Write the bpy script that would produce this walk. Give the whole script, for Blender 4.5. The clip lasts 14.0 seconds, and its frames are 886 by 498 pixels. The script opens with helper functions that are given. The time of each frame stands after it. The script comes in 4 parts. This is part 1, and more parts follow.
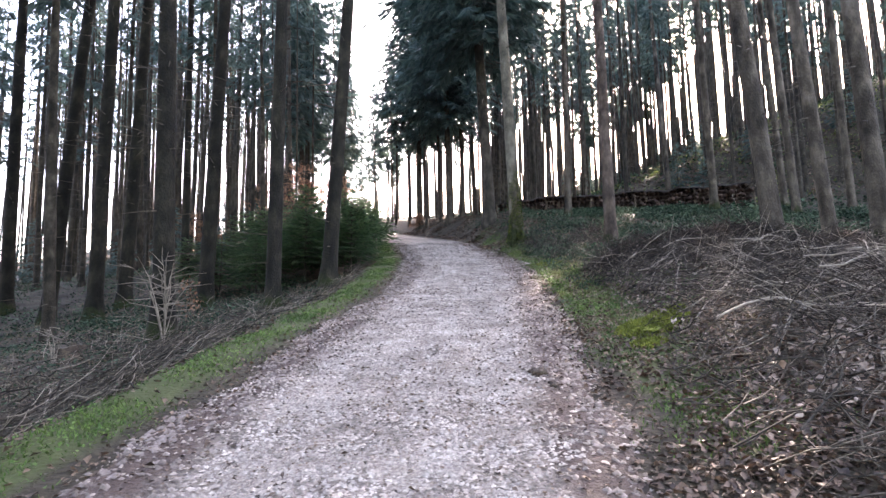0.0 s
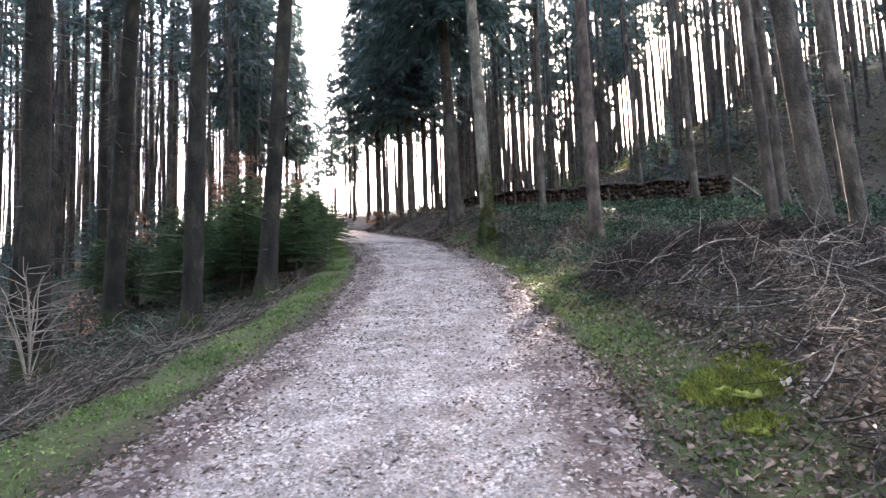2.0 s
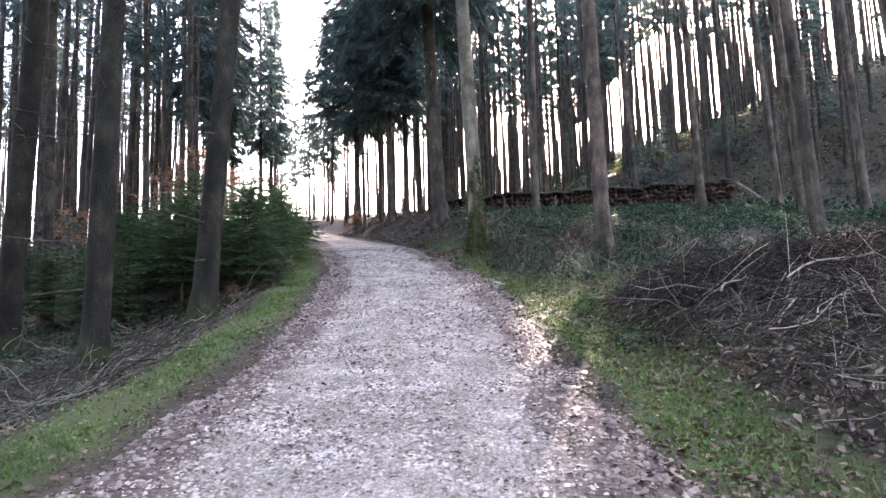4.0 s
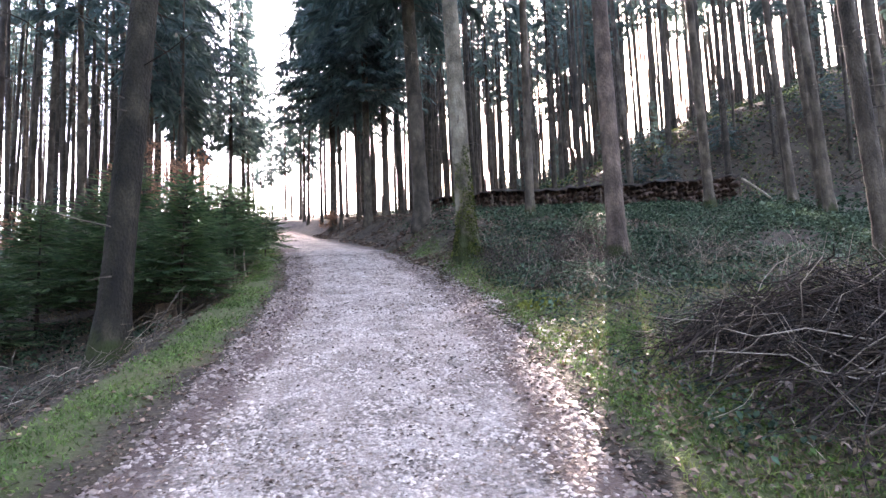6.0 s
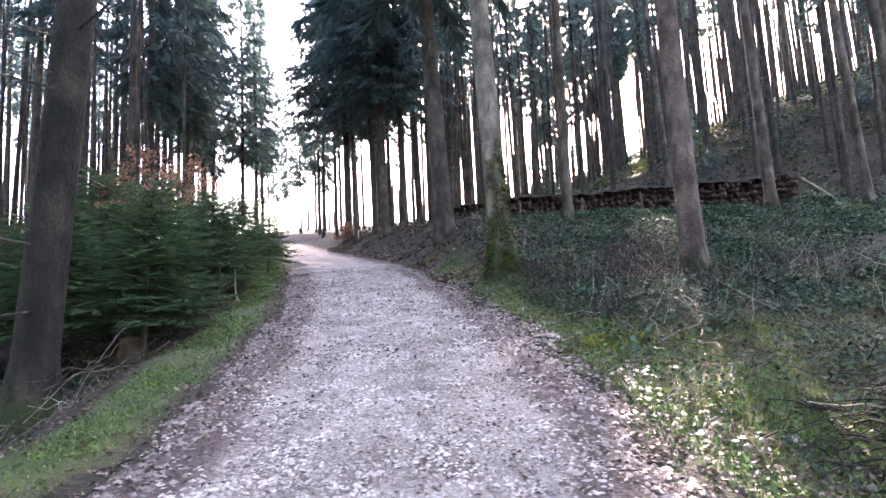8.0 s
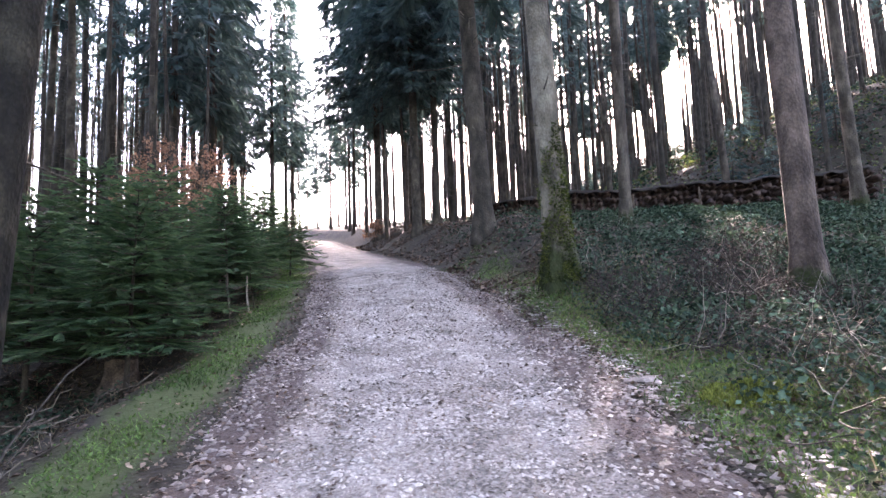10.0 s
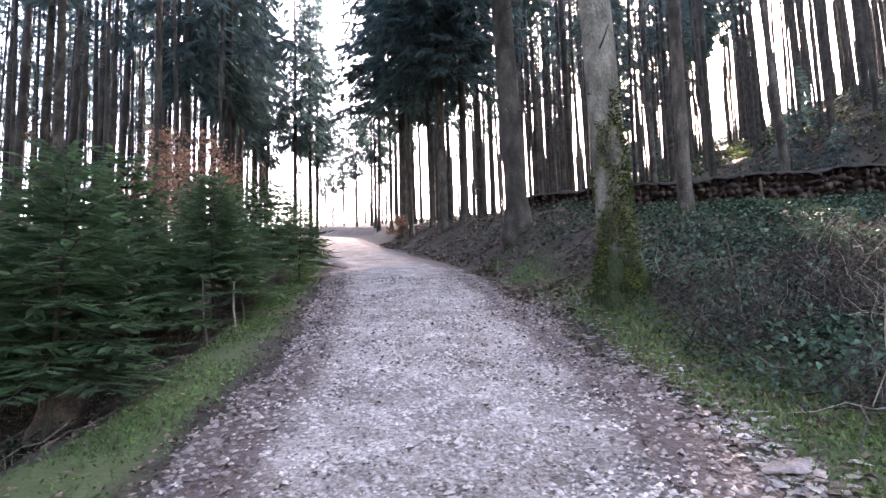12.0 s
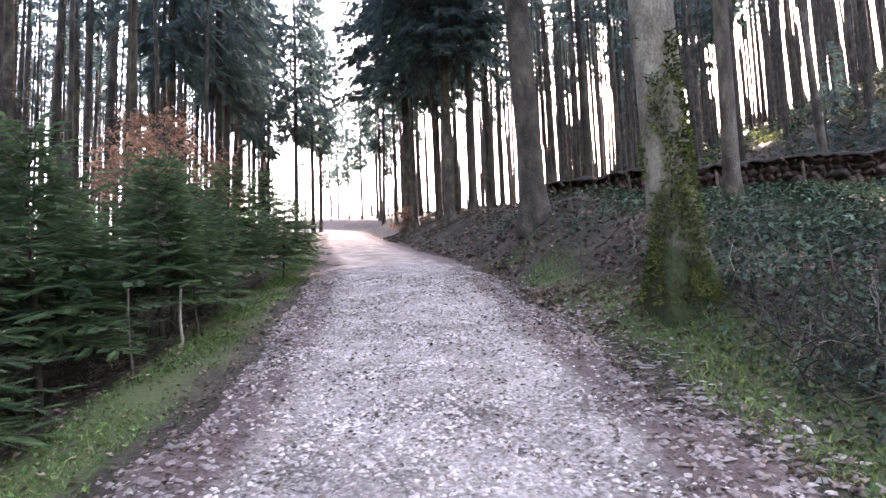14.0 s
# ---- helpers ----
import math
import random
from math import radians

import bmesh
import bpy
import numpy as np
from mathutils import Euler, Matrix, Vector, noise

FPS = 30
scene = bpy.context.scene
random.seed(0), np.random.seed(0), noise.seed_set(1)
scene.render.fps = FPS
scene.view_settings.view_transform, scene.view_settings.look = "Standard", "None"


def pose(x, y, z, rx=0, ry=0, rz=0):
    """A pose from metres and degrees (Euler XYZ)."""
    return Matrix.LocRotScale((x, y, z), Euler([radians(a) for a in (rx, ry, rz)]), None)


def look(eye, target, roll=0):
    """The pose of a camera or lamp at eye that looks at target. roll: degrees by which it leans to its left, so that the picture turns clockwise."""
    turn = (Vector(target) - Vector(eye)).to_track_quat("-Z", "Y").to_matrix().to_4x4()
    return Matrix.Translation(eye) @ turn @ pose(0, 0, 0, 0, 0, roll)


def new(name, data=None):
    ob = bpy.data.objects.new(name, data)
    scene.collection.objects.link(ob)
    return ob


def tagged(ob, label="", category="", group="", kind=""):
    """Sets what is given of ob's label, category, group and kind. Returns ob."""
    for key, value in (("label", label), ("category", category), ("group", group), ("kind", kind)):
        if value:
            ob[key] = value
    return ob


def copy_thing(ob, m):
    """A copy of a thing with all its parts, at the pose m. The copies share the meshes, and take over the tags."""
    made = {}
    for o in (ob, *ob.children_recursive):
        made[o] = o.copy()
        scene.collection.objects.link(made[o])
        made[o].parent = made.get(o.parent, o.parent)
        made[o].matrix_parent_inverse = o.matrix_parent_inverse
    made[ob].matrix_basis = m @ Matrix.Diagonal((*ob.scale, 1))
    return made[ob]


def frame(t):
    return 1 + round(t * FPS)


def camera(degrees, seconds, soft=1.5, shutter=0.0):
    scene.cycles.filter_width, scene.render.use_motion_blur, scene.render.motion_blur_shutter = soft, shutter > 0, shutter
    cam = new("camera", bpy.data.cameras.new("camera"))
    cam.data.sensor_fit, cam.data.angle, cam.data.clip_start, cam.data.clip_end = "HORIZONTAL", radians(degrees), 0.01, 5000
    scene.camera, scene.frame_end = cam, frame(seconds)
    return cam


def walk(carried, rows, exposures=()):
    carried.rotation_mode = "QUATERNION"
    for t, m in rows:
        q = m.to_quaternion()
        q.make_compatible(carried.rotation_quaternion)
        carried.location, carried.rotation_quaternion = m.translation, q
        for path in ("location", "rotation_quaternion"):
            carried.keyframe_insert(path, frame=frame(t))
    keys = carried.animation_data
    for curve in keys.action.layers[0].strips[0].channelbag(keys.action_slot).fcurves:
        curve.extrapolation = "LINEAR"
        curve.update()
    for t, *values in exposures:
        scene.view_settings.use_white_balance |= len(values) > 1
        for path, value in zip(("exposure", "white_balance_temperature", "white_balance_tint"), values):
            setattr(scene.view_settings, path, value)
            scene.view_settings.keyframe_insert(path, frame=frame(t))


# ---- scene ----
cam = camera(77.2, 14.0)
PATH = [
    (0, (0.203, 0.633, 1.502), (0.183, 2.622, 1.717), -1.3),
    (0.5, (0.191, 1.253, 1.561), (0.218, 3.242, 1.771), -1.4),
    (1, (0.188, 1.894, 1.707), (0.243, 3.882, 1.914), -1.7),
    (1.5, (0.156, 2.502, 1.837), (0.243, 4.489, 2.041), -2.0),
    (2, (0.147, 3.172, 1.942), (0.267, 5.159, 2.135), -2.2),
    (2.5, (0.173, 3.807, 2.025), (0.299, 5.795, 2.209), -1.9),
    (3, (0.219, 4.443, 2.115), (0.371, 6.428, 2.307), -1.8),
    (5.3, (0.425, 7.134, 2.583), (0.665, 9.109, 2.79), -2.3),
    (5.5, (0.452, 7.378, 2.608), (0.704, 9.351, 2.814), -2.4),
    (6, (0.523, 7.984, 2.767), (0.77, 9.959, 2.966), -2.3),
    (6.5, (0.529, 8.584, 2.879), (0.773, 10.558, 3.092), -2.6),
    (7, (0.595, 9.201, 2.97), (0.835, 11.173, 3.195), -2.9),
    (7.2, (0.626, 9.447, 2.995), (0.853, 11.42, 3.228), -3.0),
    (9.3, (0.498, 11.268, 3.313), (0.628, 13.249, 3.558), -2.7),
    (9.5, (0.492, 11.448, 3.369), (0.609, 13.43, 3.609), -2.6),
    (10, (0.492, 11.915, 3.442), (0.566, 13.9, 3.674), -2.3),
    (10.5, (0.507, 12.333, 3.498), (0.551, 14.32, 3.724), -2.0),
    (11, (0.532, 12.78, 3.563), (0.528, 14.767, 3.788), -1.8),
    (11.5, (0.542, 13.233, 3.633), (0.524, 15.22, 3.855), -1.9),
    (12, (0.568, 13.701, 3.708), (0.539, 15.688, 3.932), -1.8),
    (12.5, (0.587, 14.16, 3.771), (0.544, 16.146, 3.996), -1.6),
    (13, (0.607, 14.607, 3.823), (0.577, 16.594, 4.055), -1.6),
    (13.5, (0.605, 15.004, 3.871), (0.565, 16.991, 4.094), -1.6),
    (14, (0.614, 15.393, 3.935), (0.553, 17.382, 4.133), -2.2),
]
EXPOSURES = [(0.0, 4.1, 7350, 29), (3.0, 4.2, 7300, 30), (6.0, 4.4, 7100, 33), (9.5, 4.44, 7000, 34), (10.5, 4.28, 7000, 34), (12.5, 4.4, 7050, 34), (14.0, 4.6, 7350, 36)]
walk(cam, [(t, look(eye, target, roll)) for t, eye, target, roll in PATH], EXPOSURES)

# ---- light: low winter sun ahead, behind the trees, and a clear pale sky ----
SUN_WAY = Vector((0.381, 0.834, 0.400)).normalized()
world = bpy.data.worlds.new("sky")
scene.world = world
world.use_nodes = True
wn = world.node_tree.nodes
sky = wn.new("ShaderNodeTexSky")
sky.sky_type = "NISHITA"
sky.sun_disc = False
sky.sun_elevation = math.asin(SUN_WAY.z)
sky.sun_rotation = math.atan2(SUN_WAY.x, SUN_WAY.y)
sky.dust_density = 3.0
sky.air_density = 1.0
wn["Background"].inputs["Strength"].default_value = 0.15
world.node_tree.links.new(sky.outputs["Color"], wn["Background"].inputs["Color"])
sun = new("sun", bpy.data.lights.new("sun", "SUN"))
sun.data.energy = 2.0
sun.data.angle = radians(0.6)
sun.data.color = (1.0, 0.93, 0.82)
sun.matrix_world = look((0, 0, 60), Vector((0, 0, 60)) - SUN_WAY)


# ---- materials ----
def surface(name, cols, scale=4.0, fine=40.0, rough=0.85, bump=0.3, dist=0.02, stretch=(1, 1, 1), vary=0.15,
            translucent=0.0, island=False, moss=0.0, spec=0.3, rings=0.0, grain=0.5):
    """Two scales of noise between three colours, with relief. moss: height to which moss grows on it."""
    m = bpy.data.materials.new(name)
    m.use_nodes = True
    n, l = m.node_tree.nodes, m.node_tree.links
    b = n["Principled BSDF"]
    tc = n.new("ShaderNodeTexCoord")
    mp = n.new("ShaderNodeMapping")
    mp.inputs["Scale"].default_value = stretch
    l.new(tc.outputs["Object"], mp.inputs["Vector"])
    big, small = n.new("ShaderNodeTexNoise"), n.new("ShaderNodeTexNoise")
    big.inputs["Scale"].default_value, big.inputs["Detail"].default_value = scale, 5
    small.inputs["Scale"].default_value, small.inputs["Detail"].default_value = fine, 4
    for k in (big, small):
        l.new(mp.outputs["Vector"], k.inputs["Vector"])
    ramp = n.new("ShaderNodeValToRGB")
    ramp.color_ramp.elements[0].position, ramp.color_ramp.elements[0].color = 0.38, (*cols[0], 1)
    ramp.color_ramp.elements[1].position, ramp.color_ramp.elements[1].color = 0.63, (*cols[2], 1)
    mid = ramp.color_ramp.elements.new(0.5)
    mid.color = (*cols[1], 1)
    mix = n.new("ShaderNodeMix")
    mix.data_type = "FLOAT"
    mix.inputs[0].default_value = grain
    l.new(big.outputs["Fac"], mix.inputs[2])
    l.new(small.outputs["Fac"], mix.inputs[3])
    l.new(mix.outputs[0], ramp.inputs["Fac"])
    colour = ramp.outputs["Color"]
    height = mix.outputs[0]
    if rings:
        flat_map = n.new("ShaderNodeMapping")
        flat_map.inputs["Scale"].default_value = (3.0, 3.0, 1.6)
        l.new(tc.outputs["Object"], flat_map.inputs["Vector"])
        wave = n.new("ShaderNodeTexNoise")
        wave.inputs["Scale"].default_value, wave.inputs["Detail"].default_value = 1.5, 9
        wave.inputs["Roughness"].default_value = 0.65
        l.new(flat_map.outputs["Vector"], wave.inputs["Vector"])
        band = n.new("ShaderNodeMapRange")
        band.inputs["From Min"].default_value, band.inputs["From Max"].default_value = 0.36, 0.62
        band.inputs["To Min"].default_value, band.inputs["To Max"].default_value = 1 - rings, 1 + rings * 0.4
        l.new(wave.outputs["Fac"], band.inputs["Value"])
        tone = n.new("ShaderNodeMix")
        tone.data_type, tone.blend_type = "RGBA", "MULTIPLY"
        tone.inputs["Factor"].default_value = 1.0
        l.new(colour, tone.inputs["A"])
        l.new(band.outputs[0], tone.inputs["B"])
        colour = tone.outputs["Result"]
        scale_cells = n.new("ShaderNodeTexVoronoi")
        scale_cells.inputs["Scale"].default_value = 26
        l.new(mp.outputs["Vector"], scale_cells.inputs["Vector"])
        total = n.new("ShaderNodeMath")
        l.new(height, total.inputs[0])
        l.new(scale_cells.outputs["Distance"], total.inputs[1])
        height = total.outputs[0]
    if moss:
        sep = n.new("ShaderNodeSeparateXYZ")
        l.new(tc.outputs["Object"], sep.inputs[0])
        up = n.new("ShaderNodeMapRange")
        up.inputs["From Min"].default_value, up.inputs["From Max"].default_value = 0.1, moss
        up.inputs["To Min"].default_value, up.inputs["To Max"].default_value = 0.86, 0.22
        l.new(sep.outputs["Z"], up.inputs["Value"])
        patch = n.new("ShaderNodeTexNoise")
        patch.inputs["Scale"].default_value, patch.inputs["Detail"].default_value = 2.6, 9
        patch.inputs["Distortion"].default_value = 1.2
        l.new(tc.outputs["Object"], patch.inputs["Vector"])
        less = n.new("ShaderNodeMath")
        less.operation = "SUBTRACT"
        l.new(up.outputs[0], less.inputs[0])
        l.new(patch.outputs["Fac"], less.inputs[1])
        sharp = n.new("ShaderNodeMath")
        sharp.operation, sharp.use_clamp = "MULTIPLY", True
        sharp.inputs[1].default_value = 5.0
        l.new(less.outputs[0], sharp.inputs[0])
        green = n.new("ShaderNodeMix")
        green.data_type = "RGBA"
        l.new(sharp.outputs[0], green.inputs["Factor"])
        l.new(colour, green.inputs["A"])
        green.inputs["B"].default_value = (0.019, 0.027, 0.007, 1)
        colour = green.outputs["Result"]
    if vary:
        hsv = n.new("ShaderNodeHueSaturation")
        if island:
            src = n.new("ShaderNodeNewGeometry").outputs["Random Per Island"]
        else:
            src = n.new("ShaderNodeObjectInfo").outputs["Random"]
        rng_node = n.new("ShaderNodeMapRange")
        rng_node.inputs["To Min"].default_value, rng_node.inputs["To Max"].default_value = 1 - vary, 1 + vary
        l.new(src, rng_node.inputs["Value"])
        l.new(rng_node.outputs[0], hsv.inputs["Value"])
        l.new(colour, hsv.inputs["Color"])
        colour = hsv.outputs["Color"]
    l.new(colour, b.inputs["Base Color"])
    b.inputs["Roughness"].default_value = rough
    b.inputs["Specular IOR Level"].default_value = spec
    if bump:
        bp = n.new("ShaderNodeBump")
        bp.inputs["Strength"].default_value, bp.inputs["Distance"].default_value = bump, dist
        l.new(height, bp.inputs["Height"])
        l.new(bp.outputs["Normal"], b.inputs["Normal"])
    if translucent:
        tr = n.new("ShaderNodeBsdfTranslucent")
        l.new(colour, tr.inputs["Color"])
        ms = n.new("ShaderNodeMixShader")
        ms.inputs[0].default_value = translucent
        l.new(b.outputs[0], ms.inputs[1])
        l.new(tr.outputs[0], ms.inputs[2])
        l.new(ms.outputs[0], n["Material Output"].inputs["Surface"])
    return m


BARK = surface("spruce bark", ((0.02, 0.017, 0.012), (0.042, 0.036, 0.026), (0.08, 0.069, 0.05)), 2.6, 60, 0.92, 0.7, 0.02, (1, 1, 0.6), 0.25, rings=0.5, grain=0.28)
BARK_MOSS = surface("mossy bark", ((0.05, 0.045, 0.032), (0.11, 0.10, 0.072), (0.2, 0.185, 0.14)), 2.6, 60, 0.92, 0.7, 0.02, (1, 1, 0.6), 0.1, moss=1.1, rings=0.35, grain=0.28)
# near-black: the shade on the left trunks is put into this bark colour
BARK_SHADED = surface("bark with moss at the foot", ((0.006, 0.0055, 0.0035), (0.014, 0.0125, 0.008), (0.036, 0.033, 0.021)), 2.6, 60, 0.92, 0.7, 0.02, (1, 1, 0.6), 0.2, moss=0.6, rings=0.5, grain=0.28)
# the same bark for the right trunks, made lighter for the light there
BARK_LIT = surface("grey-brown bark with moss at the foot", ((0.026, 0.021, 0.015), (0.066, 0.055, 0.04), (0.14, 0.12, 0.091)), 2.6, 60, 0.92, 0.7, 0.02, (1, 1, 0.6), 0.2, moss=0.6, rings=0.45, grain=0.28)
BARK_RED = surface("reddish bark with moss at the foot", ((0.035, 0.026, 0.02), (0.075, 0.056, 0.043), (0.14, 0.108, 0.084)), 2.6, 60, 0.92, 0.7, 0.02, (1, 1, 0.6), 0.2, moss=0.6, rings=0.5, grain=0.28)
DEADWOOD = surface("dead twigs", ((0.02, 0.0165, 0.012), (0.052, 0.044, 0.033), (0.14, 0.12, 0.093)), 3, 30, 0.9, 0.3, 0.005, vary=0.6, island=True)
# twig colour with the shade deep inside a tangle put into it
SHADEWOOD = surface("dark rotten twigs", ((0.008, 0.006, 0.004), (0.02, 0.014, 0.01), (0.055, 0.04, 0.03)), 3, 30, 0.9, 0.3, 0.005, vary=0.6, island=True)
PALEWOOD = surface("pale dry stems", ((0.14, 0.12, 0.095), (0.22, 0.19, 0.15), (0.32, 0.285, 0.23)), 3, 30, 0.8, 0.2, 0.005, vary=0.3, island=True)
NEEDLES = surface("spruce needles", ((0.033, 0.066, 0.062), (0.052, 0.094, 0.086), (0.078, 0.13, 0.112)), 0.6, 9, 0.6, 0, vary=0.35, translucent=0.45, island=True)
YOUNG = surface("young spruce needles", ((0.032, 0.072, 0.036), (0.064, 0.128, 0.056), (0.135, 0.215, 0.09)), 1.5, 12, 0.6, 0, vary=0.3, translucent=0.5, island=True)
BEECH = surface("dry beech leaves", ((0.15, 0.075, 0.045), (0.25, 0.135, 0.08), (0.36, 0.215, 0.14)), 2, 20, 0.7, 0, vary=0.3, translucent=0.4, island=True)
LITTER = surface("fallen leaves", ((0.036, 0.021, 0.013), (0.09, 0.057, 0.036), (0.21, 0.148, 0.10)), 2, 20, 0.6, 0, vary=0.65, translucent=0.1, island=True, spec=0.5)
GRASS = surface("short grass", ((0.036, 0.076, 0.017), (0.066, 0.13, 0.03), (0.13, 0.2, 0.055)), 0.8, 10, 0.6, 0, vary=0.45, translucent=0.3, island=True)
TURFGRASS = surface("yellowing grass", ((0.08, 0.12, 0.025), (0.14, 0.19, 0.05), (0.22, 0.25, 0.09)), 0.8, 10, 0.6, 0, vary=0.45, translucent=0.3, island=True)
STRAW = surface("dry grass", ((0.10, 0.085, 0.045), (0.17, 0.145, 0.085), (0.26, 0.23, 0.15)), 0.8, 10, 0.7, 0, vary=0.3, translucent=0.3, island=True)
BRAMBLE = surface("bramble leaves", ((0.016, 0.035, 0.022), (0.036, 0.066, 0.041), (0.085, 0.13, 0.08)), 1, 15, 0.8, 0, vary=0.6, translucent=0.15, island=True, spec=0.1)
TRUNK_MOSS = surface("dark trunk moss", ((0.012, 0.02, 0.004), (0.034, 0.05, 0.009), (0.1, 0.12, 0.02)), 7, 60, 0.92, 1.0, 0.03, vary=0.6, island=True)
MOSS = surface("bright moss", ((0.06, 0.08, 0.012), (0.125, 0.15, 0.022), (0.22, 0.235, 0.04)), 6, 60, 0.9, 1.0, 0.03, vary=0.45, island=True)
STONE = surface("limestone gravel", ((0.18, 0.152, 0.125), (0.31, 0.267, 0.222), (0.5, 0.445, 0.38)), 3, 40, 0.75, 0.2, 0.004, vary=0.3, island=True, spec=0.3)
PLATE = surface("muddy limestone plates", ((0.10, 0.085, 0.07), (0.2, 0.175, 0.15), (0.34, 0.31, 0.28)), 3, 40, 0.5, 0.4, 0.01, vary=0.45, island=True, spec=0.5)
PALELEAF = surface("pale dry leaves", ((0.12, 0.09, 0.07), (0.2, 0.155, 0.12), (0.32, 0.26, 0.21)), 2, 20, 0.6, 0, vary=0.5, translucent=0.15, island=True, spec=0.4)
MUD = surface("trodden mud", ((0.09, 0.07, 0.055), (0.15, 0.12, 0.10), (0.25, 0.21, 0.18)), 4, 40, 0.55, 0.6, 0.02, vary=0.25, island=True, spec=0.5)
SPLIT = surface("split firewood", ((0.018, 0.010, 0.007), (0.045, 0.026, 0.017), (0.105, 0.068, 0.046)), 4, 40, 0.85, 0.4, 0.01, vary=0.4)
COVER = surface("weathered roofing felt", ((0.015, 0.012, 0.009), (0.028, 0.023, 0.018), (0.05, 0.042, 0.034)), 3, 30, 0.95, 0.5, 0.02, vary=0.1)
ROT = surface("rotten stump wood", ((0.04, 0.03, 0.022), (0.08, 0.06, 0.045), (0.15, 0.12, 0.08)), 6, 50, 0.9, 0.8, 0.02, vary=0.1)


def ground_material():
    """Forest floor: dark litter with greener and barer stretches."""
    m = surface("forest floor", ((0.013, 0.0105, 0.006), (0.028, 0.0225, 0.0135), (0.06, 0.049, 0.03)), 0.9, 22, 0.9, 0.9, 0.05, vary=0)
    n, l = m.node_tree.nodes, m.node_tree.links
    b = n["Principled BSDF"]
    old = b.inputs["Base Color"].links[0].from_socket
    at = n.new("ShaderNodeAttribute")
    at.attribute_name = "turf"
    ns = n.new("ShaderNodeTexNoise")
    ns.inputs["Scale"].default_value, ns.inputs["Detail"].default_value = 2.2, 6
    l.new(n["Texture Coordinate"].outputs["Object"], ns.inputs["Vector"])
    add = n.new("ShaderNodeMath")
    add.operation = "ADD"
    l.new(at.outputs["Fac"], add.inputs[0])
    l.new(ns.outputs["Fac"], add.inputs[1])
    mr = n.new("ShaderNodeMapRange")
    mr.inputs["From Min"].default_value, mr.inputs["From Max"].default_value = 0.85, 1.25
    l.new(add.outputs[0], mr.inputs["Value"])
    gm = n.new("ShaderNodeMix")
    gm.data_type = "RGBA"
    l.new(mr.outputs[0], gm.inputs["Factor"])
    l.new(old, gm.inputs["A"])
    gm.inputs["B"].default_value = (0.05, 0.065, 0.02, 1)
    l.new(gm.outputs["Result"], b.inputs["Base Color"])
    return m


def road_material():
    """Pale packed gravel in the wheel tracks, brown mud towards the edges."""
    m = surface("packed gravel", ((0.095, 0.077, 0.061), (0.225, 0.19, 0.157), (0.4, 0.345, 0.29)), 1.6, 34, 0.75, 1.0, 0.06, vary=0, spec=0.3)
    n, l = m.node_tree.nodes, m.node_tree.links
    b = n["Principled BSDF"]
    old = b.inputs["Base Color"].links[0].from_socket
    at = n.new("ShaderNodeAttribute")
    at.attribute_name = "edge"
    ns = n.new("ShaderNodeTexNoise")
    ns.inputs["Scale"].default_value, ns.inputs["Detail"].default_value = 1.7, 8
    l.new(n["Texture Coordinate"].outputs["Object"], ns.inputs["Vector"])
    add = n.new("ShaderNodeMath")
    add.operation = "ADD"
    l.new(at.outputs["Fac"], add.inputs[0])
    l.new(ns.outputs["Fac"], add.inputs[1])
    mr = n.new("ShaderNodeMapRange")
    mr.inputs["From Min"].default_value, mr.inputs["From Max"].default_value = 0.75, 1.3
    l.new(add.outputs[0], mr.inputs["Value"])
    gm = n.new("ShaderNodeMix")
    gm.data_type = "RGBA"
    l.new(mr.outputs[0], gm.inputs["Factor"])
    l.new(old, gm.inputs["A"])
    gm.inputs["B"].default_value = (0.085, 0.06, 0.048, 1)
    l.new(gm.outputs["Result"], b.inputs["Base Color"])
    return m


# ---- the lie of the land ----
ROAD_Y = (-40, 0, 4, 7.6, 12, 16, 20, 24, 28, 32, 36, 42, 60, 75, 100, 200)
ROAD_X = (-3, -0.5, -0.35, 0, 0.45, 0.6, 0.35, -0.25, -0.9, -2.0, -3.1, -4.7, -8.8, -16, -34, -110)
RISE_Y = (-60, -30, 0, 14, 20, 27, 62, 100, 140, 200)
RISE_Z = (-6.5, -4.5, -0.12, 2.19, 3.35, 4.65, 10.4, 16.6, 17.5, 15.0)
ROAD_HALF = 1.72


def ramp01(a, b, x):
    t = np.clip((x - a) / (b - a), 0, 1)
    return t * t * (3 - 2 * t)


def centre(y):
    return sum(np.interp(np.asarray(y, float) + k, ROAD_Y, ROAD_X) for k in (-1.5, 0, 1.5)) / 3


def rise(y):
    return sum(np.interp(np.asarray(y, float) + k, RISE_Y, RISE_Z) for k in (-2, 0, 2)) / 3


def lumps(x, y, s):
    """Smooth unevenness of about -1 to 1 with bumps about s metres wide."""
    x, y = np.asarray(x) * 3.1 / s, np.asarray(y) * 3.1 / s
    return (np.sin(x + 1.7 * np.sin(0.6 * y + 1.1)) + np.sin(1.13 * y + 1.5 * np.sin(0.7 * x)) + np.sin(0.8 * x - 0.9 * y + 2.0 * np.sin(0.43 * (x + y)))) / 3


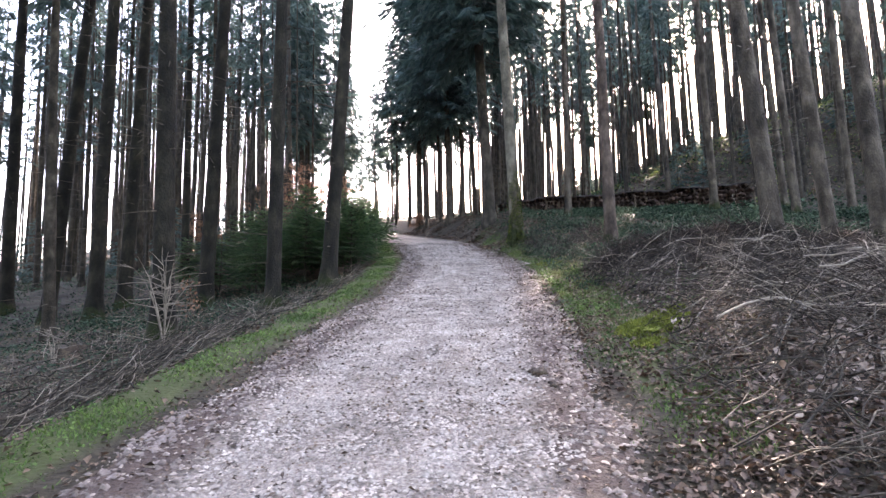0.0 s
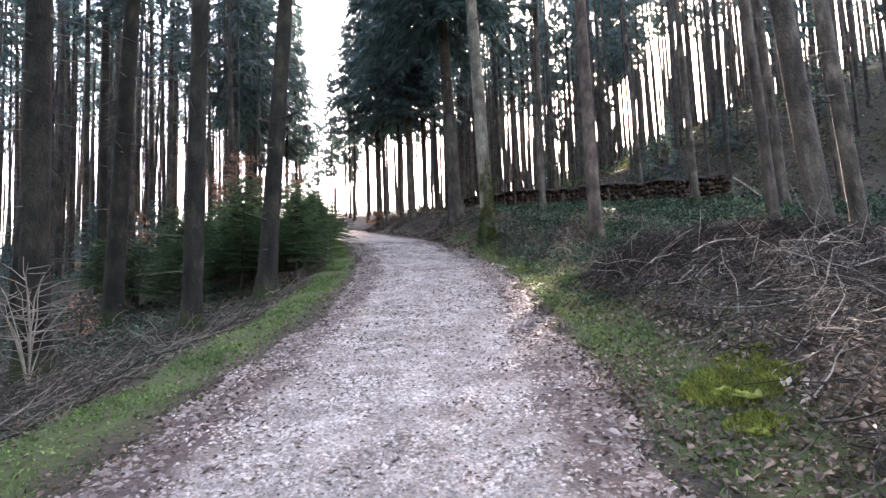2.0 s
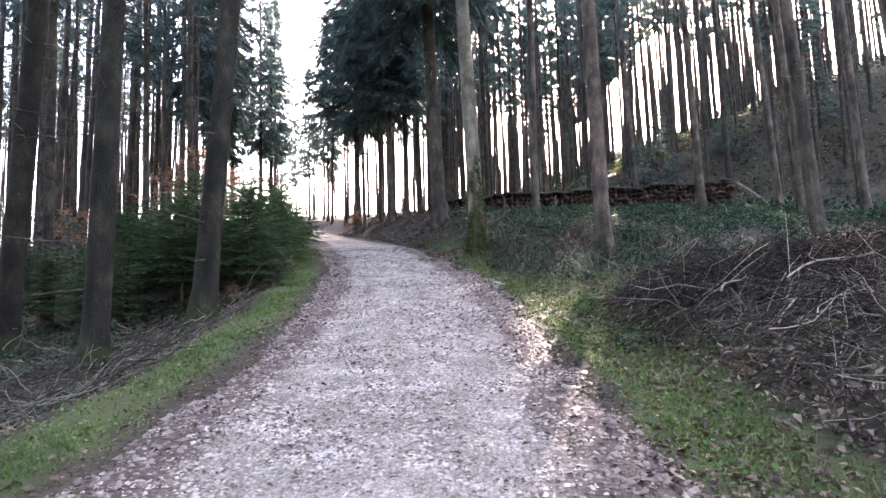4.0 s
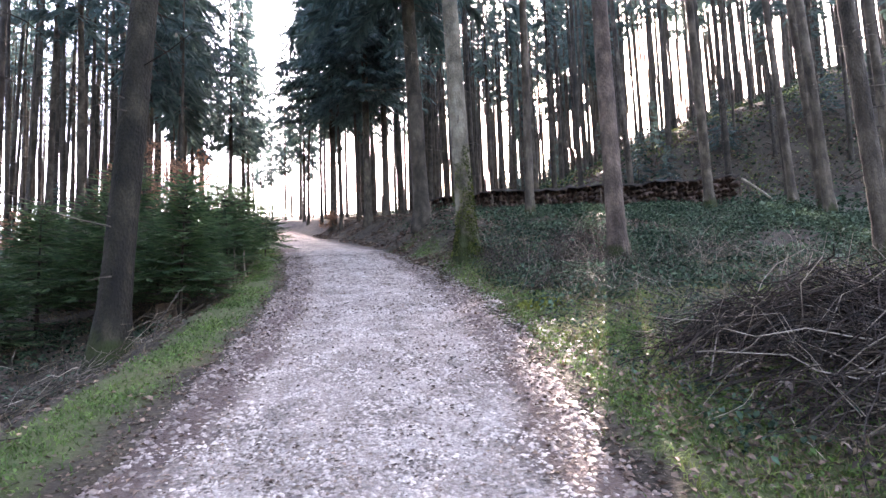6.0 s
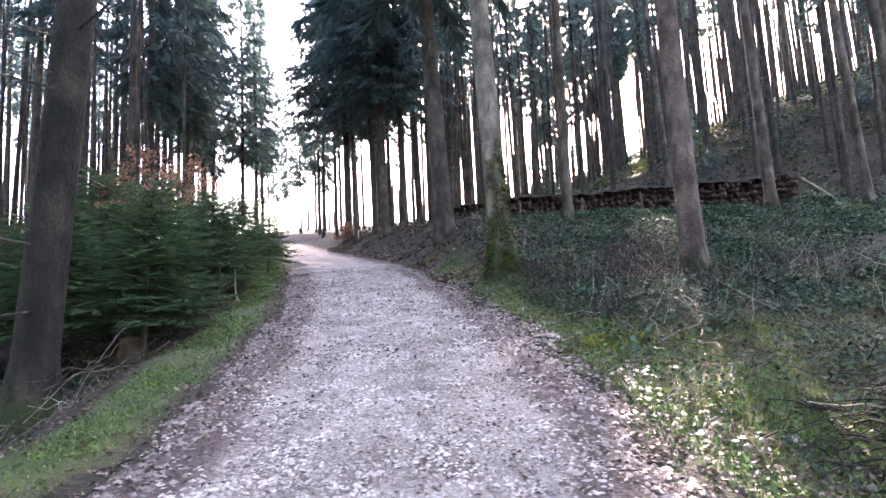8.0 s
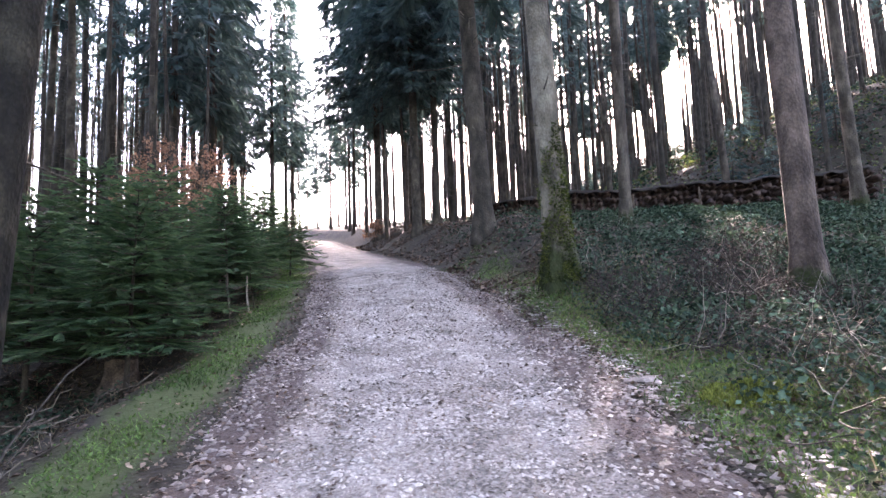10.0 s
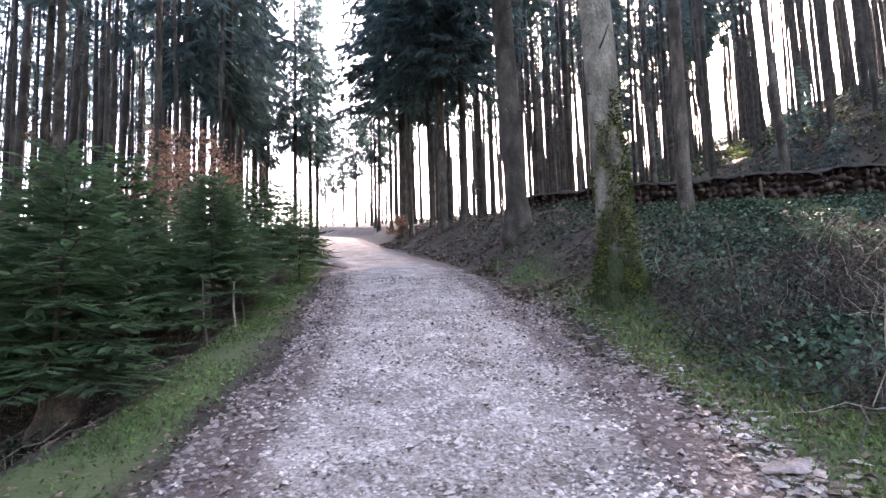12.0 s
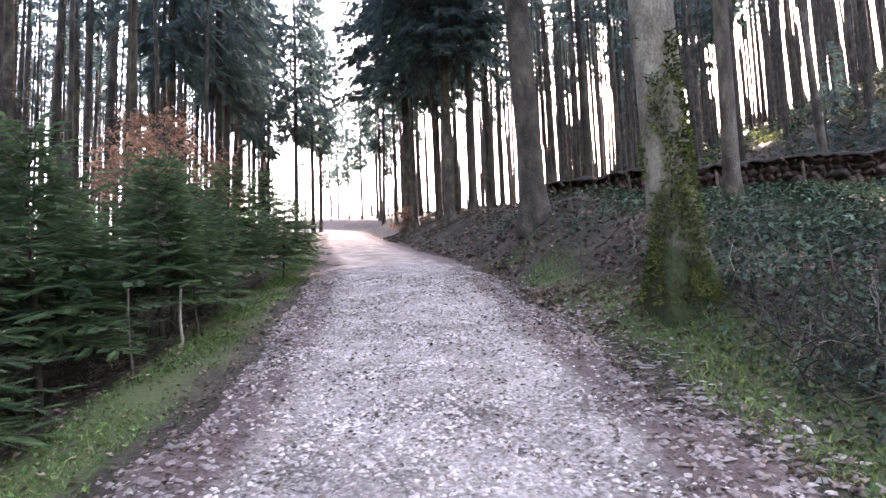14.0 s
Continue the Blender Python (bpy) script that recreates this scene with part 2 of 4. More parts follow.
def land(x, y):
    """Height of the forest floor."""
    x, y = np.asarray(x, float), np.asarray(y, float)
    d = x - centre(y)
    z = rise(y)
    bank = np.interp(y, (8, 11, 14, 19.2, 21.5, 24, 28, 60), (0.38, 0.3, 0.12, 0.15, 0.6, 0.9, 1.2, 1.0))
    right = bank * ramp01(1.7, 4.4, d) + np.interp(y, (16, 24, 34, 44), (0.085, 0.008, 0.004, 0.03)) * np.clip(d - 4.6, 0, 60) + 0.35 * np.clip(x - np.interp(y, (28, 34, 40, 80), (18, 16, 8.5, 13)), 0, 36) * ramp01(34, 43, y + 0.4 * np.maximum(0, x - 16))
    e = -d
    left = -np.interp(y, (19, 27), (1, 0.55)) * 0.75 * ramp01(2.4, 4.4, e) - 0.11 * np.maximum(0, np.minimum(e, 60) - 4.4)
    z = z + np.where(d > 0, right, left)
    off = ramp01(1.9, 3.6, np.abs(d))
    z = z + off * (0.05 * lumps(x, y, 0.5) + 0.09 * lumps(x + 9, y, 1.9)) + ramp01(9, 30, np.abs(d)) * 0.5 * lumps(x, y + 5, 9)
    z = z + (0.25 * np.exp(-((x - 5.4) / 1.5) ** 2 - ((y - 10.6) / 2.4) ** 2) + 0.2 * np.exp(-((x - 3.9) / 0.8) ** 2 - ((y - 12.1) / 0.9) ** 2)) * ramp01(2.2, 3.2, d)
    z = z + 0.36 * np.exp(-((x - 2.6) / 1.2) ** 2 - ((y - 27.2) / 1.6) ** 2) * ramp01(1.8, 2.8, d)
    z = z + 0.3 * np.exp(-((x - 2.75) / 0.8) ** 2 - ((y - 20.9) / 1.0) ** 2) * ramp01(1.7, 2.3, d)
    return z


def road_top(x, y):
    d = np.asarray(x) - centre(y)
    w = ROAD_HALF + 0.16 * lumps(x * 0.2, y, 2.3) + 0.08 * lumps(x * 0.2, y + 3, 0.7)
    crown = 0.07 * (1 - (d / w) ** 4)
    ruts = -0.03 * (np.exp(-((d - 0.72) / 0.28) ** 2) + np.exp(-((d + 0.78) / 0.28) ** 2))
    return rise(y) + crown + ruts + 0.008 * lumps(x, y, 0.35) + 0.012 * lumps(x, y, 1.1) - 0.01


def floor_at(x, y):
    d = abs(x - float(centre(y)))
    return float(max(road_top(x, y), land(x, y))) if d < ROAD_HALF + 0.4 else float(land(x, y))


# ---- mesh helpers ----
def tri_mesh(name, verts, tris, mats):
    me = bpy.data.meshes.new(name)
    verts, tris = np.asarray(verts, np.float32), np.asarray(tris, np.int32)
    k = tris.shape[1]
    me.vertices.add(len(verts))
    me.vertices.foreach_set("co", verts.ravel())
    me.loops.add(tris.size)
    me.loops.foreach_set("vertex_index", tris.ravel())
    me.polygons.add(len(tris))
    me.polygons.foreach_set("loop_start", np.arange(0, tris.size, k, dtype=np.int32))
    for m in (mats if isinstance(mats, (list, tuple)) else (mats,)):
        me.materials.append(m)
    me.update(calc_edges=True)
    me.validate()
    return me


def smooth(me):
    me.polygons.foreach_set("use_smooth", np.ones(len(me.polygons), bool))
    return me


def part_of(name, me, parent, label=""):
    ob = new(name, me)
    ob.parent = parent
    if label:
        ob["label"] = label
    return ob


def tube(points, radii, sides=6):
    """Vertices and quads of a tapering tube through the points."""
    pts = np.asarray(points, float)
    n = len(pts)
    tan = np.gradient(pts, axis=0)
    tan /= np.linalg.norm(tan, axis=1, keepdims=True) + 1e-9
    ref = np.where(np.abs(tan[:, 2:3]) > 0.9, np.array([[1.0, 0, 0]]), np.array([[0, 0, 1.0]]))
    a = np.cross(tan, ref)
    a /= np.linalg.norm(a, axis=1, keepdims=True) + 1e-9
    b = np.cross(tan, a)
    ang = np.arange(sides) * 2 * np.pi / sides
    r = np.asarray(radii, float)[:, None, None]
    v = pts[:, None] + r * (np.cos(ang)[None, :, None] * a[:, None] + np.sin(ang)[None, :, None] * b[:, None])
    i, j = np.meshgrid(np.arange(n - 1), np.arange(sides), indexing="ij")
    j2 = (j + 1) % sides
    q = np.stack([i * sides + j, i * sides + j2, (i + 1) * sides + j2, (i + 1) * sides + j], -1).reshape(-1, 4)
    return v.reshape(-1, 3), q


def join(pieces):
    vs, fs, k = [], [], 0
    for v, f in pieces:
        vs.append(v)
        fs.append(np.asarray(f) + k)
        k += len(v)
    return np.concatenate(vs), np.concatenate(fs)


def sprays(base, way, side, length, width):
    """Flat pointed sprays of foliage, two triangles each."""
    mid = base + way * (length * 0.45)[:, None]
    w = side * (width * 0.5)[:, None]
    v = np.stack([base, mid - w, base + way * length[:, None], mid + w], 1).reshape(-1, 3)
    k = np.arange(len(base))[:, None] * 4
    return v, np.concatenate([k + np.array([[0, 1, 2]]), k + np.array([[0, 2, 3]])])


def unit(a):
    return a / (np.linalg.norm(a, axis=-1, keepdims=True) + 1e-9)


# ---- trees ----
def trunk_mesh(name, rng, height, r, mat, sides=12, flare=0.5, rings=18):
    t = np.linspace(0, 1, rings) ** 1.9
    z = t * height - 0.35
    zz = np.maximum(z, 0)
    rad = r * (1 - 0.78 * t ** 1.1) * (1 + flare * np.exp(-zz / 0.28))
    ang = np.arange(sides) * 2 * np.pi / sides
    lobes = 1 + 0.16 * flare * np.exp(-zz / 0.5)[:, None] * np.sin(ang * 4 + rng.uniform(0, 6))[None] * 2 + rng.normal(0, 0.018, (rings, sides))
    bend = rng.normal(0, 0.0045 * height * 0.2, 2)
    cx, cy = bend[0] * np.sin(t * 4), bend[1] * np.sin(t * 3)
    v = np.stack([cx[:, None] + rad[:, None] * lobes * np.cos(ang), cy[:, None] + rad[:, None] * lobes * np.sin(ang), np.repeat(z[:, None], sides, 1)], -1).reshape(-1, 3)
    i, j = np.meshgrid(np.arange(rings - 1), np.arange(sides), indexing="ij")
    j2 = (j + 1) % sides
    q = np.stack([i * sides + j, i * sides + j2, (i + 1) * sides + j2, (i + 1) * sides + j], -1).reshape(-1, 4)
    return smooth(tri_mesh(name, v, q, mat))


def twig_mesh(name, rng, z0, z1, r, count, reach):
    """Dead side branches on the bare lower trunk."""
    pieces = []
    for _ in range(count):
        z, az, L = rng.uniform(z0, z1), rng.uniform(0, 6.28), reach * rng.uniform(0.15, 1) ** 1.5
        o = np.array([math.cos(az), math.sin(az), 0])
        droop = rng.uniform(-0.35, 0.15)
        p = [o * r * 0.6 + [0, 0, z], o * (r + L * 0.5) + [0, 0, z + L * droop * 0.4], o * (r + L) + [rng.normal(0, 0.1) * L, rng.normal(0, 0.1) * L, z + L * droop]]
        pieces.append(tube(p, [0.016, 0.010, 0.004], 3))
    return tri_mesh(name, *join(pieces), DEADWOOD)


def crown_mesh(name, rng, z0, z1, rmax, branches, twigs, size, low=0.35):
    t = np.sort(rng.uniform(0, 1, branches) ** 1.05)
    z = z0 + (z1 - z0) * t
    L = rmax * ((1 - t) ** 0.75 * 0.95 + 0.05) * (low + (1 - low) * ramp01(0, 0.22, t)) * rng.uniform(0.55, 1.1, branches)
    az = rng.uniform(0, 2 * np.pi, branches)
    droop = rng.uniform(0.15, 0.5, branches)
    s = rng.uniform(0.12, 1.0, (branches, twigs)) ** 0.8
    o = np.stack([np.cos(az), np.sin(az), 0 * az], -1)[:, None]
    across = np.stack([-np.sin(az), np.cos(az), 0 * az], -1)[:, None]
    base = o * (L[:, None] * s)[..., None]
    base = base + np.array([0, 0, 1.0]) * (z[:, None] + 0.12 * L[:, None] * s - droop[:, None] * L[:, None] * s ** 2)[..., None]
    sgn = rng.choice([-1.0, 1.0], (branches, twigs))
    way = o * rng.uniform(0.2, 0.9, (branches, twigs))[..., None] + across * (sgn * rng.uniform(0.1, 0.9, (branches, twigs)))[..., None]
    way = unit(way + np.array([0, 0, -1.0]) * rng.uniform(0.1, 1.0, (branches, twigs))[..., None])
    side = unit(np.cross(way, rng.normal(0, 1, (branches, twigs, 3)) * 0.6 + np.array([0, 0, 1.0])))
    length = size * rng.uniform(0.6, 1.3, (branches, twigs)) * (1.15 - 0.5 * t[:, None])
    width = length * rng.uniform(0.13, 0.27, (branches, twigs))
    v, f = sprays(base.reshape(-1, 3), way.reshape(-1, 3), side.reshape(-1, 3), length.ravel(), width.ravel())
    return tri_mesh(name, v, f, NEEDLES)


def make_tree(label, seed, height, r, bark, crown, dead, sides=12, flare=0.5, group="forest spruces", name="spruce_tree"):
    rng = np.random.default_rng(seed)
    tree = new(name)
    tagged(tree, label, "tree", group)
    part_of("trunk", trunk_mesh("trunk", rng, height, r, bark, sides, flare), tree)
    if dead:
        tagged(part_of("dead_wood", twig_mesh("dead_wood", rng, *dead), tree, "thin dry leafless side branches"), kind="stuff")
    part_of("crown", crown_mesh("crown", rng, *crown), tree, "dark green drooping needle sprays")
    return tree


def stand(x, y, lean=0.0, scale=1.0, tall=1.0, turn=0.0, sink=0.0):
    """Pose of a tree on the forest floor; lean to the side as seen on coming up the road."""
    u = Vector((x - 0.3, y - 3.0, 0)).normalized()
    r = Vector((u.y, -u.x, 0))
    up = (Vector((0, 0, 1)) + r * lean).normalized()
    q = Vector((0, 0, 1)).rotation_difference(up).to_matrix().to_4x4()
    return Matrix.Translation((x, y, floor_at(x, y) - sink)) @ q @ pose(0, 0, 0, 0, 0, turn) @ Matrix.Diagonal((scale, scale, tall, 1))


# ---- ground and road ----
def spread(step, near, far, growth):
    out, x = [], 0.0
    while x < far:
        out.append(x)
        x += step if x < near else step + (x - near) * growth
    return np.array(out)


def sheet(name, us, ys, height_fn, mat, attr_name, attr_fn):
    """A sheet that follows the road: across it by us, along it by ys."""
    D, Y = np.meshgrid(us, ys)
    X = D + centre(Y)
    Z = height_fn(X, Y, D)
    nu, ny = len(us), len(ys)
    i, j = np.meshgrid(np.arange(ny - 1), np.arange(nu - 1), indexing="ij")
    q = np.stack([i * nu + j, i * nu + j + 1, (i + 1) * nu + j + 1, (i + 1) * nu + j], -1).reshape(-1, 4)
    me = smooth(tri_mesh(name, np.stack([X, Y, Z], -1).reshape(-1, 3), q, mat))
    at = me.attributes.new(attr_name, "FLOAT", "POINT")
    at.data.foreach_set("value", attr_fn(X, Y, D).ravel().astype(np.float32))
    return new(name, me)


side_steps = spread(0.16, 7.0, 900, 0.09)
us = np.concatenate([-side_steps[:0:-1], side_steps])
ahead, back = spread(0.16, 32, 900, 0.07), spread(0.3, 4, 300, 0.1)
ys = np.concatenate([-back[:0:-1], ahead])


def floor_height(X, Y, D):
    return land(X, Y) - 0.12 * (1 - ramp01(1.3, 1.62, np.abs(D)))


def turf(X, Y, D):
    """How much short turf and moss grows: a strip on the near verge, wider on the open bank."""
    lft = np.exp(-((D + 2.35) / 0.5) ** 2)
    rgt = np.exp(-((D - 2.35) / 0.55) ** 2) * np.interp(Y, (3, 6.5, 22, 26), (0.15, 1, 1, 0.3)) + 0.5 * ramp01(2.2, 3.0, D) * (1 - ramp01(5, 8, D)) * ramp01(11, 13, Y) * (1 - ramp01(16, 18.5, Y))
    far = 0.3 * ramp01(8, 14, D)
    return np.clip(np.maximum(np.maximum(lft, rgt), far), 0, 1)


ground = sheet("ground", us, ys, floor_height, ground_material(), "turf", turf)
tagged(ground, "brown forest floor with leaf litter and turf", "ground", kind="structure")
road_us = np.linspace(-2.25, 2.25, 61)
road_ys = np.concatenate([-spread(0.2, 6, 38, 0.1)[:0:-1], spread(0.09, 22, 110, 0.03)])
road = sheet("road", road_us, road_ys, lambda X, Y, D: road_top(X, Y), road_material(), "edge",
             lambda X, Y, D: 0.95 * ramp01(0.75, 1.4, np.abs(D)) + 0.34 * np.exp(-((D + 0.1) / 0.24) ** 2))
tagged(road, "pale gravel forest road with muddy brown edges", "road", kind="structure")

# ---- the trees that stand out singly: name, x, y, trunk radius, sideways lean ----
MARKED = (
    ("A", -6.06, 12.75, 0.23, -0.008), ("B", -4.32, 14.8, 0.19, 0.020), ("C", -3.3, 16.6, 0.21, 0.068),
    ("lF", -12.84, 18.55, 0.22, 0.069), ("l2", -10.53, 17.33, 0.21, 0.022), ("l3", -10.99, 19.63, 0.22, 0.037),
    ("l4", -6.97, 16.87, 0.21, 0.043), ("l0", -16.5, 21.4, 0.23, 0.0), ("l5", -10.66, 23.24, 0.15, 0.0),
    ("F", 6.45, 11.15, 0.18, -0.070), ("G", 9.3, 13.8, 0.2, -0.054), ("H", 9.6, 12.6, 0.24, -0.030), ("X", 9.49, 16.70, 0.19, -0.035),
    ("J", 13.1, 27.2, 0.22, -0.013), ("L", 15.2, 24.3, 0.21, -0.043), ("r8", 16.9, 23.4, 0.19, -0.012),
    ("r9", 14.6, 23.4, 0.20, -0.032), ("r10", 16.3, 26.9, 0.19, -0.031), ("K", 5.7, 25.7, 0.18, 0.02), ("rN", 14.96, 37.06, 0.22, -0.03),
)
rng = np.random.default_rng(11)
proto_tall = make_tree("tall straight spruce with bare trunk darkened as if shaded", 1, 29, 0.22, BARK_SHADED, (13, 29, 3.0, 90, 16, 0.65), (1.2, 13, 0.2, 56, 1.4), 14)
proto_open = make_tree("tall spruce with grey-olive bark and mossy foot", 15, 29, 0.22, BARK_LIT, (13, 29, 3.0, 90, 16, 0.65), (1.2, 13, 0.2, 56, 1.1), 16)
proto_mid = make_tree("tall spruce with bare lower trunk in the stand", 2, 30, 0.22, BARK, (16, 30, 2.3, 64, 16, 0.62), (1.0, 12, 0.2, 48, 1.5), 10)
proto_mid2 = make_tree("tall spruce with bare lower trunk in the stand", 3, 28, 0.20, BARK, (15, 28, 2.1, 58, 16, 0.62), (1.0, 14, 0.2, 48, 1.5), 10)
proto_pole = make_tree("slender spruce pole with a short crown", 4, 22, 0.11, BARK, (12.5, 22, 1.3, 44, 13, 0.5), (0.8, 10, 0.1, 26, 1.0), 7, 0.3, group="spruce poles", name="spruce_pole")
proto_edge = make_tree("roadside and shading spruce with low dense dark crown", 5, 26, 0.2, BARK, (7.5, 26, 3.3, 170, 24, 0.75), (1.0, 6, 0.2, 30, 1.5), 10)
proto_far = make_tree("distant slender spruce in the stand", 6, 26, 0.16, BARK, (14, 26, 1.9, 30, 11, 0.9), (1.5, 10, 0.15, 12, 1.2), 6, 0.3)
proto_thin = make_tree("thin dry spruce pole far in the stand", 14, 21, 0.085, BARK, (14, 21, 0.9, 18, 8, 0.5), (1.0, 13, 0.08, 15, 1.1), 5, 0.2)
proto_dense = make_tree("tall spruce with broad upper crown", 12, 31, 0.21, BARK, (17, 31, 3.2, 100, 19, 0.8), (1.5, 13, 0.2, 40, 1.4), 9)
proto_scrub = make_tree("shaded spruce scrub under the tall trees", 13, 4.2, 0.05, BARK, (0.5, 4.2, 1.3, 96, 19, 0.22, 0.8), None, 6, 0.2, group="spruce scrub", name="spruce_scrub")
# the mossy one beside the road, the reddish one beyond it, and the big dark one at the bend
mossy = make_tree("mossy roadside spruce with thick green foot", 7, 28, 0.225, BARK_MOSS, (14, 28, 2.8, 110, 14, 0.75), (2.5, 14, 0.2, 30, 0.9), 20, 0.65)
mossy.matrix_basis = stand(2.7, 20.75, -0.034)
rg = np.random.default_rng(71)
n = 15000
mz, ma = rg.uniform(0, 1, n) ** 1.4 * 2.6, rg.uniform(0, 2 * np.pi, n)
keep = 1.1 * np.cos(ma + 0.95) + 0.55 * np.sin(ma * 5 + mz * 3.1) + 0.6 * np.sin(ma * 3 - mz * 6.3 + 1) + rg.normal(0, 0.25, n) + 0.85 - mz * 0.8 > 0
mz, ma = mz[keep], ma[keep]
mr = 0.225 * (1 - 0.78 * (mz / 28) ** 0.6 * 0.2) * (1 + 0.65 * np.exp(-mz / 0.28))
out = np.stack([np.cos(ma), np.sin(ma), 0 * ma], -1)
mb = out * mr[:, None] + np.array([0, 0, 1.0]) * mz[:, None]
mw = unit(out * 0.8 + rg.normal(0, 0.6, mb.shape))
moss_coat = tri_mesh("moss", *sprays(mb, mw, unit(np.cross(mw, rg.normal(0, 1, mb.shape))), rg.uniform(0.03, 0.075, len(mz)), np.full(len(mz), 0.022)), TRUNK_MOSS)
tagged(part_of("moss", moss_coat, mossy, "shaggy green moss on the foot"), kind="stuff")
reddish = make_tree("tall spruce with reddish bark and mossy foot", 8, 28, 0.2, BARK_RED, (14, 28, 2.8, 110, 14, 0.75), (2.5, 14, 0.2, 30, 0.9), 18, 0.5)
reddish.matrix_basis = stand(5.68, 19.2, 0.0)
bend_tree = make_tree("large dark spruce with dense hanging crown", 9, 30, 0.29, BARK, (8.6, 30, 6.0, 520, 68, 0.6, 0.8), (2.0, 9, 0.28, 40, 2.0), 16, 0.6)
bend_tree.matrix_basis = stand(2.25, 27.2, -0.03)

taken = [(2.5, 19.85, 3), (5.5, 18.75, 3), (2.25, 27.2, 3)]
fresh = [proto_tall, proto_open]
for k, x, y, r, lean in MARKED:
    # left trunks take the bark with shade in its colour, right ones the lighter
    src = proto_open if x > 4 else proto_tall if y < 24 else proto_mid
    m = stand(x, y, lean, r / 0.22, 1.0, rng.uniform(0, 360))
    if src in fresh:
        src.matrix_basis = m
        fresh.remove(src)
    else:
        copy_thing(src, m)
    taken.append((x, y, 2.6))
# a few slim trees in the bright gap behind the bend
GAP = ((-1.29, 40.2, 0.12), (-0.29, 39.2, 0.10), (1.5, 44.0, 0.16), (0.6, 47.5, 0.18), (2.2, 40.5, 0.20), (4.2, 43.5, 0.22), (5.3, 48.0, 0.18),
       (-3.2, 49.0, 0.13), (-1.9, 52.0, 0.16), (3.6, 52.5, 0.2), (-5.2, 58.0, 0.15), (-3.6, 57.0, 0.15), (-0.4, 57.5, 0.2), (-7.0, 66.8, 0.16), (6.5, 40.0, 0.2))
for x, y, r in GAP:
    copy_thing(proto_mid2, stand(x, y, rng.normal(0, 0.012), r / 0.2 * 0.9, rng.uniform(0.85, 1.05), rng.uniform(0, 360)))
    taken.append((x, y, 1.4))
# dense dark crowns that close in over the road on both sides
EDGE = ((-9.4, 38.0, 1.0), (-11.0, 42.5, 1.05), (-12.4, 47.5, 1.0), (-13.6, 53.0, 1.0), (-15.0, 60.0, 1.0), (-0.4, 45.0, 0.9), (-2.6, 54.0, 1.0), (-6.0, 62.0, 0.85), (-10.9, 54.0, 1.0), (-11.0, 59.0, 1.0), (-11.9, 65.0, 1.0), (-9.8, 35.0, 1.0), (1.2, 36.5, 1.0),
        (-9.0, 70.0, 0.72), (-11.5, 76.0, 0.6), (-7.0, 75.0, 0.65), (-14.0, 82.0, 0.6), (-17.0, 88.0, 0.6))
used_edge = False
for x, y, sc in EDGE:
    m = stand(x, y, 0, 0.95 * sc, sc, rng.uniform(0, 360))
    if used_edge:
        copy_thing(proto_edge, m)
    else:
        proto_edge.matrix_basis, used_edge = m, True
    taken.append((x, y, 2.0))


# sunlit places on the ground: x, y, and how much of a crown's reach must stay clear of the way to the sun
LIT = ((2.75, 13.4, 1.0), (2.9, 14.6, 1.0), (3.0, 16.0, 1.0), (-2.5, 20.6, 0.5), (-2.4, 21.9, 0.4), (12.4, 21.0, 0.6), (13.0, 23.0, 0.6))


def in_beam(x, y, reach, low=False):
    """True where a tree would close a gap through which the sun reaches the ground."""
    for u, v, part in LIT:
        s = ((x - u) * SUN_WAY.x + (y - v) * SUN_WAY.y) / (SUN_WAY.x ** 2 + SUN_WAY.y ** 2)
        off = math.hypot(u + SUN_WAY.x * s - x, v + SUN_WAY.y * s - y)
        high = floor_at(u, v) + SUN_WAY.z * s - floor_at(x, y)
        if s > 8 and off < (reach * part if low or high > 8 else 0.45 * part) and high < (8 if low else 27):
            return True
    return False


CROWN_REACH = {proto_pole: 0.8, proto_thin: 0.6, proto_dense: 1.9, proto_scrub: 1.7}


def fill(src, count, box, gap, scales, ok):
    """Scatter copies over a stretch of the plan, gap metres apart at least."""
    made, tries = 0, 0
    while made < count and tries < count * 40:
        tries += 1
        x, y = rng.uniform(box[0], box[1]), rng.uniform(box[2], box[3])
        d = x - float(centre(y))
        if not ok(x, y, d) or any((x - a) ** 2 + (y - b) ** 2 < max(g * 0.5 + gap * 0.5, gap * 0.9) ** 2 for a, b, g in taken):
            continue
        s = rng.uniform(*scales)
        p = random.choice(src)
        if in_beam(x, y, CROWN_REACH.get(p, 1.3) * s, p is proto_scrub):
            continue
        m = stand(x, y, rng.normal(0, 0.014), s, s * rng.uniform(0.88, 1.08), rng.uniform(0, 360))
        if p in far_places:
            far_places[p].append(np.array(m))
        elif p in unplaced:
            p.matrix_basis = m
            unplaced.remove(p)
        else:
            copy_thing(p, m)
        taken.append((x, y, gap))
        made += 1


far_places = {proto_far: [], proto_thin: []}
unplaced = [proto_mid, proto_mid2, proto_pole]
clear_pile = lambda x, y, d: not (2.5 < x < 18 and 26.0 < y < 35.5)
fill([proto_mid, proto_mid2], 34, (-30, -7, 12, 34), 3.0, (0.65, 1.0), lambda x, y, d: d < -7.5 and x > -0.95 * y - 3)
fill([proto_pole], 58, (-32, -8, 24, 62), 1.8, (0.8, 1.4), lambda x, y, d: d < -5.5 and x > -0.95 * y)
fill([proto_far], 40, (-48, -14, 36, 80), 2.6, (0.8, 1.2), lambda x, y, d: d < -6)
